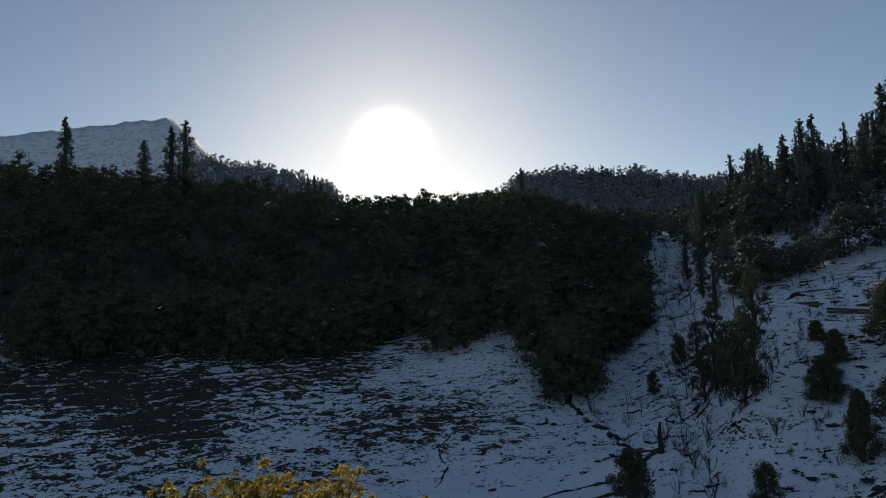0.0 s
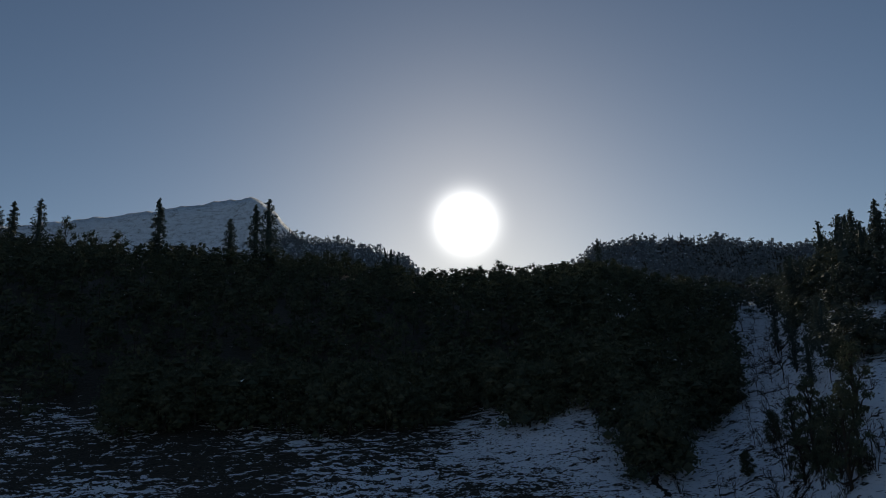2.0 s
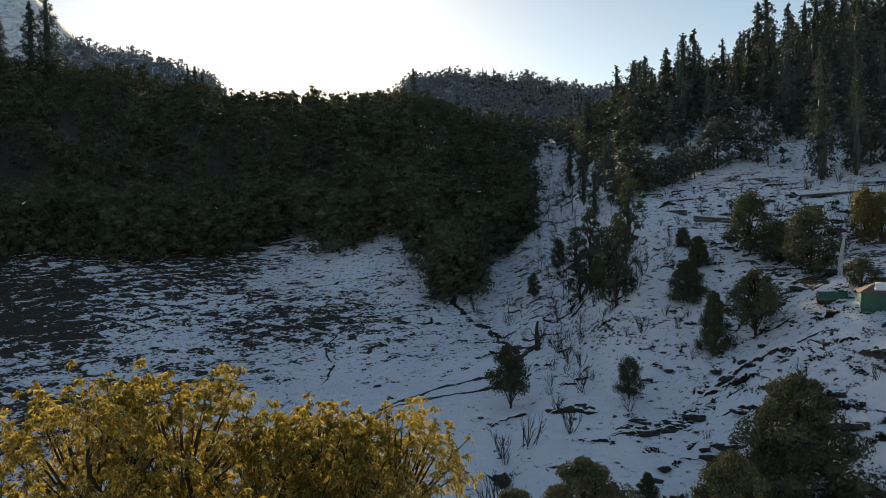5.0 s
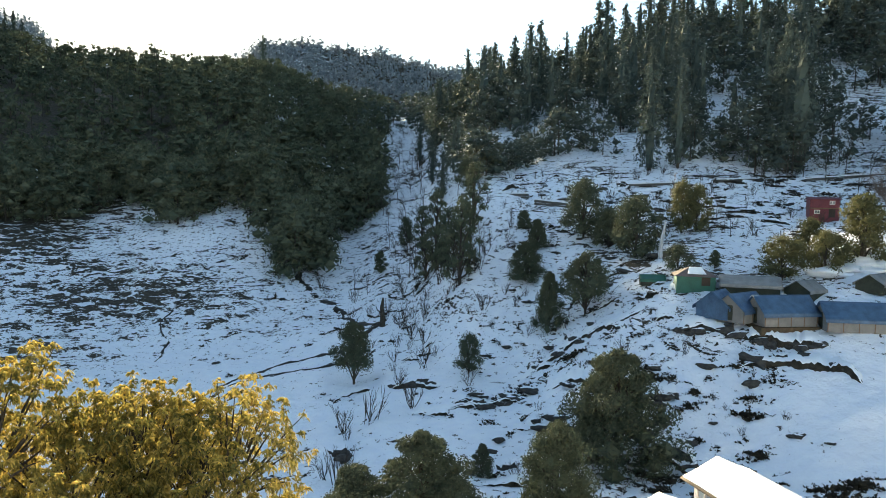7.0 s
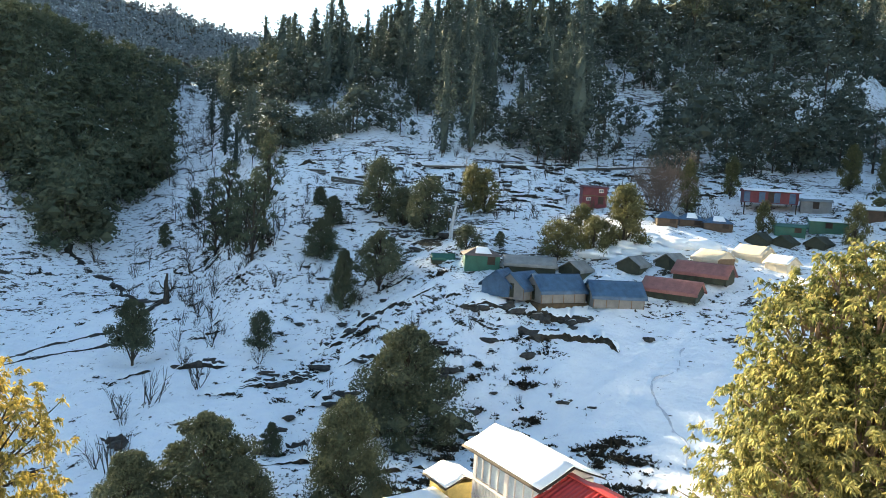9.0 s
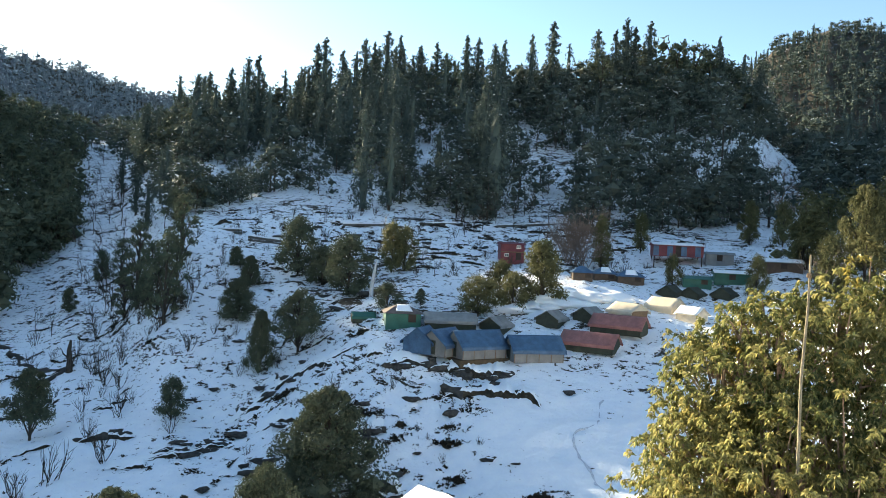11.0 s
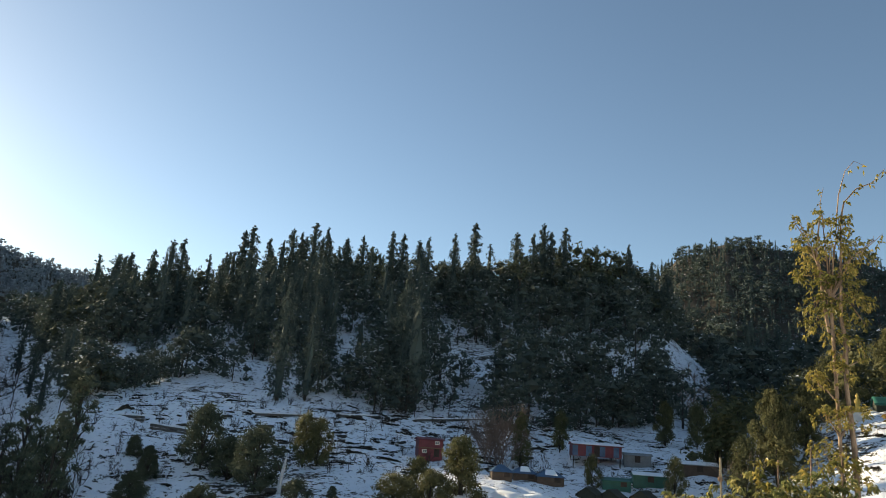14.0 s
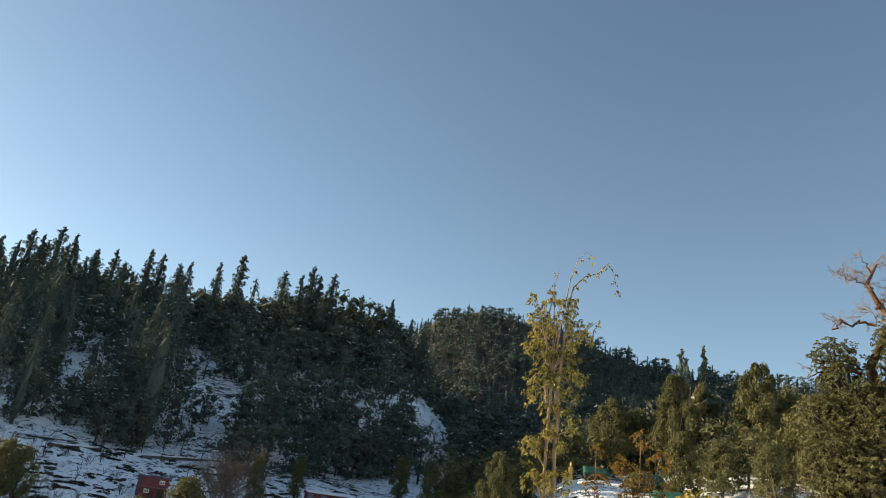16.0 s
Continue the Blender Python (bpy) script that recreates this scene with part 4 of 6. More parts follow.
def tufts():
    """Ragged lines of dark heath and stones that break through the snow along the slope."""
    rr = np.random.default_rng(33)
    out = []
    made = 0
    while made < 760:
        a, d = rr.uniform(1, 68), math.sqrt(rr.uniform(40**2, 140**2))
        if made > 690:
            a, d = rr.uniform(68, 92), rr.uniform(85, 135)
        elif made > 600:
            a, d = rr.uniform(14, 20), rr.uniform(110, 240)
        elif made > 330:
            a, d = rr.uniform(20, 54), rr.uniform(38, 72)
            if (a > 45.5 and d > 51) or rr.random() < 0.5 * (a < 30):
                continue
        elif (38 < a and 64 < d < 97) or (a > 40 and d > 100 and rr.random() < 0.4) or (a > 45 and 51 < d < 66):
            continue
        made += 1
        x, y, _ = bearing(a, d)
        way = radians(-a + rr.normal() * 30)
        n = int(rr.exponential(1.0) * (0.5 + d / 110) / 0.12) + 2
        fat = rr.uniform(0.06, 0.3)
        for i in range(n):
            way += rr.normal() * 0.3
            x, y = x + 0.12 * math.cos(way), y + 0.12 * math.sin(way)
            if rr.random() < 0.3:
                continue
            for _ in range(3):
                px, py = x + rr.normal() * fat, y + rr.normal() * fat
                out.append((px, py, rr.uniform(0.4, 1.0) * (0.6 + fat) * min(1, math.hypot(px, py) / 85)))
    # broader patches of heath on the rough ground below the camp
    made = 0
    while made < 150:
        a, d = rr.uniform(24, 53), rr.uniform(39, 82)
        if made >= 64:
            a, d = rr.uniform(30, 58), rr.uniform(100, 136)
        elif (a > 45.5 and d > 50) or (a > 37 and d > 63) or (a < 36 and rr.random() < 0.4 + 0.09 * (36 - a)):
            continue
        made += 1
        cx, cy, _ = bearing(a, d)
        along, across = rr.uniform(0.2, 0.9), rr.uniform(0.1, 0.34)
        c, q = math.cos(radians(-a)), math.sin(radians(-a))
        for _ in range(int(90 * along)):
            u, w = rr.normal() * along, rr.normal() * across
            out.append((cx + c * u - q * w, cy + q * u + c * w, rr.uniform(0.5, 1.0)))
    p = np.array(out)
    x, y, s = p[:, 0], p[:, 1], p[:, 2]
    bump = np.array([noise.fractal(Vector((q * 0.28, w * 0.28, 0)), 0.8, 2.0, 5) for q, w in zip(x, y)])
    z = ground_z(x, y) + 0.3 * bump
    pieces = []
    for k in range(4):
        w = rr.uniform(0, 6.28, len(p))
        u = np.stack([np.cos(w), np.sin(w), np.zeros(len(p))], -1) * (s * 0.26)[:, None]
        c = np.stack([x, y, z - 0.06], -1)
        tip = c + np.stack([rr.normal(0, 0.2, len(p)) * s, rr.normal(0, 0.2, len(p)) * s, 0.07 + s * rr.uniform(0.05, 0.24, len(p))], -1)
        v = np.stack([c + u, c - u, tip], 1).reshape(-1, 3)
        pieces.append((v, np.arange(len(v)).reshape(-1, 3)))
    v, f = join(pieces)
    tagged(new("heath_tufts", mesh_of("heath_tufts", v, f, HEATH)), "dark heath and stones breaking through the snow", "heath", kind="stuff")


tufts()


# ---- stream, tracks and terrace walls ----
def ribbon(name, points, width, material, label, category, lift=0.06, wobble=0.5, seed=1):
    """A strip that follows the ground along (bearing, distance) points."""
    pts = [Vector(bearing(a, r)).to_2d() for a, r in points]
    line = []
    for p, q in zip(pts, pts[1:]):
        n = max(2, int((q - p).length / 0.45))
        line += [p.lerp(q, i / n) for i in range(n)]
    line.append(pts[-1])
    rr = np.random.default_rng(seed)
    v = []
    for i, p in enumerate(line):
        d = (line[min(i + 1, len(line) - 1)] - line[max(i - 1, 0)]).normalized()
        s = Vector((-d.y, d.x))
        c = p + s * noise.noise(Vector((p.x * 0.25, p.y * 0.25, seed))) * wobble * 2
        w = width * (0.25 + 1.2 * rr.random())
        for k in (-1, -0.35, 0.35, 1):
            e = c + s * w * 0.5 * k * (0.7 + 0.6 * rr.random())
            z = float(ground_z(e.x, e.y)) + 0.3 * noise.fractal(Vector((e.x * 0.28, e.y * 0.28, 0)), 0.8, 2.0, 5) * float(smooth((math.hypot(e.x, e.y) - 10) / 30))
            v.append((e.x, e.y, z + lift + (0.03 if abs(k) < 1 else -0.12)))
    f = [(i * 4 + k, i * 4 + k + 1, i * 4 + k + 5, i * 4 + k + 4) for i in range(len(line) - 1) for k in range(3)]
    return tagged(new(name, mesh_of(name, v, f, material, True)), label, category, kind="structure")


ribbon("stream", [(8.9, 134), (10.3, 124.7), (12.0, 116.1), (13.1, 108.2), (15.5, 98.8)], 1.7, WATER, "narrow dark stream between snow banks", "stream")
ribbon("stream", [(15.5, 98.8), (14.7, 97.4), (12.3, 90.4), (9.3, 89.8), (7.3, 88.5), (5.2, 85.1), (-3, 80)], 1.3, WATER, "narrow dark stream between snow banks", "stream", seed=2)
ribbon("stream", [(13.8, 85.5), (10.5, 82.9), (7.3, 84.9), (4, 83)], 0.7, WATER, "thin dark rill through the snow", "stream", seed=3)
ribbon("stream", [(-1.2, 101.2), (-0.3, 107.1), (-1.1, 114.5), (0.3, 121), (2, 128)], 0.4, WATER, "thin dark rill through the snow", "stream", seed=4)
ribbon("stream", [(8.9, 134), (10, 150), (12, 170)], 1.2, WATER, "narrow dark stream between snow banks", "stream", seed=5)
TRODDEN = plain("trodden blue snow", (0.55, 0.57, 0.62), 0.9, 0, 6.0, 0.3, 0.9, 0.1)
ribbon("footpath", [(56.6, 47), (55.8, 51.1), (54.0, 55.6), (53.6, 58.9), (54.6, 61.5), (56.0, 65.5)], 0.3, TRODDEN, "trodden footpath through the snow", "path", 0.03, 0.5, 6)
for k, row in enumerate([[(43.5, 65.1), (45.6, 66.2), (48.2, 66.1), (50.4, 64.7)], [(39.1, 68.8), (40.6, 69.4), (43.6, 68.9)], [(44.2, 69.0), (46.5, 68.4), (48.5, 69.6)], [(36.8, 52), (38.6, 53), (40.2, 51.4)], [(40.4, 46), (41.8, 46.8), (43.6, 45.8)],
                         [(34.0, 62), (36.4, 60), (38.6, 61)], [(22, 66), (24.4, 64.6), (26.6, 66)], [(28, 72), (31, 74), (34.6, 72)], [(16.6, 70.6), (18.4, 71.4), (20.0, 70.8)], [(41.6, 127), (46, 131), (50, 134)]]):
    rr = np.random.default_rng(60 + k)
    for i in range(11):
        u = (i + rr.uniform(0, 0.8)) / 11 * (len(row) - 1)
        (a0, r0), (a1, r1) = row[int(u)], row[int(u) + 1]
        a, d = a0 + (a1 - a0) * (u % 1), r0 + (r1 - r0) * (u % 1) + rr.normal() * 0.4
        x, y, z = bearing(a, d)
        s = rr.uniform(0.18, 0.55)
        ob = thing("boulder", pose(x, y, z + 0.2 * s, rr.uniform(-10, 10), rr.uniform(-10, 10), -a + rr.uniform(-30, 30)) @ Matrix.Diagonal((s * rr.uniform(1.1, 2.0), s, s * rr.uniform(0.7, 1.3), 1)), "dark boulder in a broken snow bank", "rock", "boulders of the snow banks")
        part_of("stone", STONES[(i + k) % 6], ob)
        if i % 3 == 0:
            part_of("snow_cap", CAPS[(i + k) % 6], ob)


def bank(points, height, seed, rough=1.0):
    """A ledge where the snow has broken off: a ragged dark face towards the valley, and the snow that lies behind it."""
    pts = [Vector(bearing(a, r)).to_2d() for a, r in points]
    line = []
    for p, q in zip(pts, pts[1:]):
        n = max(2, int((q - p).length / 0.2))
        line += [p.lerp(q, i / n) for i in range(n)]
    line.append(pts[-1])
    rr = np.random.default_rng(seed)
    face, back = [], []
    for i, p in enumerate(line):
        inward = -p.normalized()
        u = i / (len(line) - 1)
        h = height * min(1, 6 * u, 6 * (1 - u)) ** 0.7 * max(0.04, 1 - 0.5 * rough + 0.9 * rough * noise.noise(Vector((p.x * 0.45, p.y * 0.45, seed))) + 0.6 * rough * noise.noise(Vector((p.x * 1.7, p.y * 1.7, seed)))) * rr.uniform(0.75, 1.15) + 0.02
        p = p + inward * (noise.noise(Vector((p.x * 0.4, seed, p.y * 0.4))) * 0.9 + rr.normal() * 0.06)

        def at(out, lift):
            q = p + inward * out
            return q.x, q.y, float(ground_z(q.x, q.y)) + 0.3 * noise.fractal(Vector((q.x * 0.28, q.y * 0.28, 0)), 0.8, 2.0, 5) + lift
        face += [at(0.55 * h + 0.1 + rr.uniform(0, 0.2), -0.12), at(0.3 * h + rr.normal() * 0.08, 0.45 * h), at(0.1 + rr.normal() * 0.05, h * rr.uniform(0.75, 0.95)), at(-0.1, h * 0.95)]
        back += [at(0.2 + rr.normal() * 0.06, h * 0.97), at(0.1, h * 1.1), at(-0.6 - h * 0.8, h * 0.8), at(-1.6 - 2.2 * h, -0.1)]
    f = [(i * 4 + k, i * 4 + k + 1, i * 4 + k + 5, i * 4 + k + 4) for i in range(len(line) - 1) for k in range(3)]
    mid = line[len(line) // 2]
    ob = thing("snow_ledge", pose(mid.x, mid.y, float(ground_z(mid.x, mid.y))), "broken snow ledge over dark heath and earth", "snow ledge", "snow ledges on the slope")
    base = np.array(ob.matrix_world.translation)
    part_of("earth_face", mesh_of("earth_face", np.array(face) - base, f, HEATH), ob, "dark bare heath under the snow")
    part_of("snow_back", mesh_of("snow_back", np.array(back) - base, f, FRESH_SNOW, True), ob)


for k, (row, height) in enumerate((([(43.2, 65.0), (45.6, 65.6), (48.2, 65.2), (50.8, 63.6)], 0.75), ([(42.3, 68.9), (44.5, 68.6), (46.9, 68.6), (48.8, 69.4)], 0.7), ([(38.6, 68.8), (40.6, 69.4), (42.2, 69.2)], 0.5),
                                   ([(36.8, 53), (38.6, 54), (40.2, 52.4)], 0.7), ([(40.4, 47.5), (41.8, 48), (44.0, 46.4)], 0.7), ([(33.8, 62), (36.4, 60.4), (38.6, 61.2)], 0.5), ([(16.6, 70.6), (18.4, 71.4), (20.4, 70.6)], 0.45),
                                   ([(21.5, 66), (24.4, 64.6), (26.6, 66)], 0.45), ([(28, 72), (31, 74), (34.6, 72)], 0.4), ([(12.4, 73.2), (13.6, 73.8), (15.0, 73.4)], 0.35), ([(44.2, 43), (46, 43.6), (48.4, 42.6)], 0.5))):
    bank(row, height, k + 1, 0.5)
rb = np.random.default_rng(88)
for k in range(58):
    a, d = rb.uniform(18, 46), math.sqrt(rb.uniform(44**2, 84**2))
    if k % 2 == 0:
        a, d = rb.uniform(25, 59), rb.uniform(103, 136)
    if 38 < a and 63 < d < 97:
        continue
    w = rb.uniform(1.2, 4.2) / d * 57.3
    tilt = rb.normal() * 0.35
    bank([(a - w / 2, d - tilt), (a, d + rb.normal() * 0.4), (a + w / 2, d + tilt)], rb.uniform(0.15, 0.5), 20 + k)


def block(bm, x0, x1, y0, y1, z0, z1):
    """A box with slightly eased edges, added to bm."""
    out = bmesh.ops.create_cube(bm, size=1)
    for v in out["verts"]:
        v.co = Vector(((x0 + x1) / 2 + v.co.x * (x1 - x0), (y0 + y1) / 2 + v.co.y * (y1 - y0), (z0 + z1) / 2 + v.co.z * (z1 - z0)))
    return bm


def box(name, size, material, parent, label=""):
    """A box part; size: x0, x1, y0, y1, z0, z1."""
    bm = block(bmesh.new(), *size)
    span = min(abs(size[1] - size[0]), abs(size[3] - size[2]), abs(size[5] - size[4]))
    bmesh.ops.bevel(bm, geom=bm.edges[:], offset=min(0.03, span * 0.2), segments=1, affect="EDGES")
    return part(name, bm, material, parent, label)


for k, ((a0, r0), (a1, r1)) in enumerate((((27.7, 116.5), (30.0, 115.0)), ((22.0, 132.3), (26.8, 120.2)), ((40.8, 127.3), (43.4, 129.3)), ((34.8, 126.2), (38.4, 125.8)), ((46.8, 131.3), (52.0, 135.9)))):
    p, q = Vector(bearing(a0, r0)), Vector(bearing(a1, r1))
    run = (q - p).to_2d()
    wall = thing("terrace_wall", pose(p.x, p.y, p.z, 0, -math.degrees(math.atan2(q.z - p.z, run.length)), math.degrees(math.atan2(run.y, run.x))), "grey dry-stone terrace wall topped with snow", "stone wall", "terrace walls")
    rr, xx, row = np.random.default_rng(30 + k), 0.0, 0
    for row in range(3 if k < 2 else 2):
        xx = -0.2
        while xx < run.length:
            w = rr.uniform(0.6, 1.3)
            box("stone", (xx, xx + w - 0.04, -0.35 + rr.uniform(-0.06, 0.06), 0.4, -0.5 + row * 0.42, -0.12 + row * 0.42 + rr.uniform(-0.04, 0.0)), STONE, wall)
            xx += w
    top = 0.74 if k < 2 else 0.32
    box("snow_cap", (-0.2, run.length + 0.3, -0.3, 1.2, top, top + 0.18), FRESH_SNOW, wall, "snow lying on the wall")


# ---- the camp ----
def slab(points, thickness, material, name, parent, label=""):
    """A panel with thickness from four corners, divided and softly sagging between its edges."""
    p = [Vector(q) for q in points]
    n = (p[1] - p[0]).cross(p[3] - p[0]).normalized()
    if n.z < 0:
        n = -n
    N, v, f = 8, [], []
    for layer in (0, 1):
        for i in range(N + 1):
            for j in range(N + 1):
                u, w = i / N, j / N
                c = p[0].lerp(p[1], u).lerp(p[3].lerp(p[2], u), w)
                sag = thickness * 0.9 * math.sin(math.pi * w) * (0.5 + 0.5 * math.sin(u * 19))
                v.append(tuple(c + n * (thickness * layer) - Vector((0, 0, sag))))
    M = (N + 1) ** 2
    for i in range(N):
        for j in range(N):
            a, b, c, d = i * (N + 1) + j, (i + 1) * (N + 1) + j, (i + 1) * (N + 1) + j + 1, i * (N + 1) + j + 1
            f += [(M + a, M + b, M + c, M + d), (d, c, b, a)]
    rim = [i * (N + 1) for i in range(N + 1)] + [N * (N + 1) + j for j in range(1, N + 1)] + [i * (N + 1) + N for i in range(N - 1, -1, -1)] + [j for j in range(N - 1, 0, -1)]
    for a, b in zip(rim, rim[1:] + rim[:1]):
        f.append((a, b, M + b, M + a))
    return part_of(name, mesh_of(name, v, f, material, True), parent, label)


def gable(x, D, z0, z1, material, name, parent, thick=0.05):
    bm = bmesh.new()
    ring = [(-D / 2, z0), (D / 2, z0), (0, z1)]
    a = [bm.verts.new((x - thick / 2, yy, zz)) for yy, zz in ring]
    b = [bm.verts.new((x + thick / 2, yy, zz)) for yy, zz in ring]
    bm.faces.new(a[::-1])
    bm.faces.new(b)
    for i in range(3):
        bm.faces.new((a[i], a[(i + 1) % 3], b[(i + 1) % 3], b[i]))
    return part(name, bm, material, parent)


def tent(a, r, turn, L, D, eave, ridge, roof, walls, label, group, name="tent", over=0.35, snow=False, plinth=False, lift=0.0, dark_end=None):
    """A ridge tent: the ridge runs along its own x."""
    L, over, eave, ridge = L * 0.94, over * 0.75, eave * 0.66, ridge * 0.84
    x, y, z = bearing(a, r)
    ob = thing(name, pose(x, y, z + lift, 0, 0, -a + turn), label, "tent", group)
    n = max(2, int(L / 1.1))
    for i in range(n):
        x0, x1 = -L / 2 + L * i / n, -L / 2 + L * (i + 1) / n
        for side in (-1, 1):
            box("wall_panel", (x0 + 0.02, x1 - 0.02, side * D / 2 - 0.03, side * D / 2 + 0.03, -0.5, eave), walls, ob)
    for i in range(n + 1):
        xx = -L / 2 + L * i / n
        box("pole", (xx - 0.035, xx + 0.035, -D / 2 - 0.06, -D / 2 - 0.02, -0.5, eave), WOOD if walls is GREY_CANVAS else walls, ob)
    for side in (-1, 1):
        xx = side * L / 2
        box("end_wall", (xx - 0.03, xx + 0.03, -D / 2, D / 2, -0.5, eave), walls if side < 0 or not dark_end else dark_end, ob)
        gable(xx, D, eave, ridge - 0.03, walls, "gable", ob)
    box("door_flap", (-L / 2 - 0.07, -L / 2 - 0.03, -0.45, 0.45, -0.3, eave + 0.25), DARK_CANVAS if walls is GREY_CANVAS else walls, ob, "hanging door flap")
    drop = (ridge - eave) / (D / 2) * over
    for side in (-1, 1):
        slab([(-L / 2 - over, 0, ridge), (L / 2 + over, 0, ridge), (L / 2 + over, side * (D / 2 + over), eave - drop), (-L / 2 - over, side * (D / 2 + over), eave - drop)], 0.05, roof, "roof_sheet", ob)
        if not snow:
            e = side * (D / 2 + over)
            box("valance", (-L / 2 - over, L / 2 + over, e - 0.02, e + 0.02, eave - drop - 0.22, eave - drop + 0.03), roof, ob)
    if snow:
        for side in (-1, 1):
            slab([(-L / 2 - over + 0.1, 0, ridge + 0.06), (L / 2 + over - 0.15, 0, ridge + 0.06), (L / 2 + over - 0.1, side * (D / 2 + over * 0.8), eave - drop + 0.12), (-L / 2 - over + 0.15, side * (D / 2 + over * 0.8), eave - drop + 0.12)], 0.09, FRESH_SNOW, "snow_cover", ob, "snow lying on the roof")
    if plinth:
        box("platform", (-L / 2 - 0.5, L / 2 + 0.6, -D / 2 - 0.35, D / 2 + 0.3, -1.2, -0.45), EARTH, ob, "earth and stone platform")
    return ob


tent(41.3, 71.6, 70, 3.2, 2.8, 1.2, 2.35, BLUE_TARP, BLUE_TARP, "blue tarpaulin ridge tent with closed front", "blue tents", lift=0.2)
tent(42.9, 71.6, 58, 4.2, 3.0, 1.2, 2.4, BLUE_TARP, GREY_CANVAS, "blue-roofed tent with pale canvas front", "blue tents", lift=0.2)
tent(45.5, 71.8, 34, 5.3, 3.2, 1.3, 2.55, BLUE_TARP, GREY_CANVAS, "blue-roofed tent with pale canvas walls on a platform", "blue tents", plinth=True, lift=0.25)
tent(50.0, 73.0, 22, 5.4, 3.0, 1.2, 2.35, BLUE_TARP, GREY_CANVAS, "long blue-roofed tent with pale slatted walls", "blue tents", lift=0.1)
tent(54.3, 76.0, -16, 5.6, 3.0, 0.8, 1.75, RED_TARP, DARK_CANVAS, "rust-red roofed tent with dark walls", "red tents", lift=0.1)
tent(56.4, 79.6, -16, 5.6, 3.0, 0.8, 1.75, RED_TARP, DARK_CANVAS, "rust-red roofed tent with dark walls behind another", "red tents", lift=0.3)
for a, r, turn in ((47.0, 77.6, 60), (51.3, 80.8, 66), (54.1, 82.4, 60)):
    tent(a, r, turn, 2.8, 2.5, 0.8, 1.55, GREY_ROOF, DARK_CANVAS, "small dark olive tent in the snow", "small dark tents", over=0.25)
for a, r in ((60.0, 98.0), (61.6, 98.8), (63.8, 99.8)):
    tent(a, r, 68, 2.8, 2.3, 0.6, 1.4, DARK_CANVAS, DARK_CANVAS, "small dark olive tent beside the green shed", "small dark tents", over=0.25)
tent(57.0, 84.2, -38, 3.3, 2.8, 1.0, 1.7, CREAM_CANVAS, CREAM_CANVAS, "sunlit cream canvas tent with an open porch", "cream tents", dark_end=WOOD)
tent(59.7, 89.2, -30, 3.4, 2.8, 1.0, 1.75, CREAM_CANVAS, CREAM_CANVAS, "sunlit cream canvas tent", "cream tents")
tent(61.6, 86.0, -30, 2.6, 2.4, 1.0, 1.6, CREAM_CANVAS, CREAM_CANVAS, "sunlit cream canvas tent half under snow", "cream tents", snow=True)
tent(43.4, 76.2, 4, 5.4, 3.4, 1.2, 1.75, GREY_ROOF, DARK_CANVAS, "low shed roofed with weathered grey sheeting", "sheds", name="shed", over=0.3, lift=0.1)
tent(36.6, 79.2, 6, 2.6, 1.8, 0.25, 0.7, GREEN_PAINT, DARK_CANVAS, "low dark green sheet shelter", "sheds", name="shelter", over=0.1)


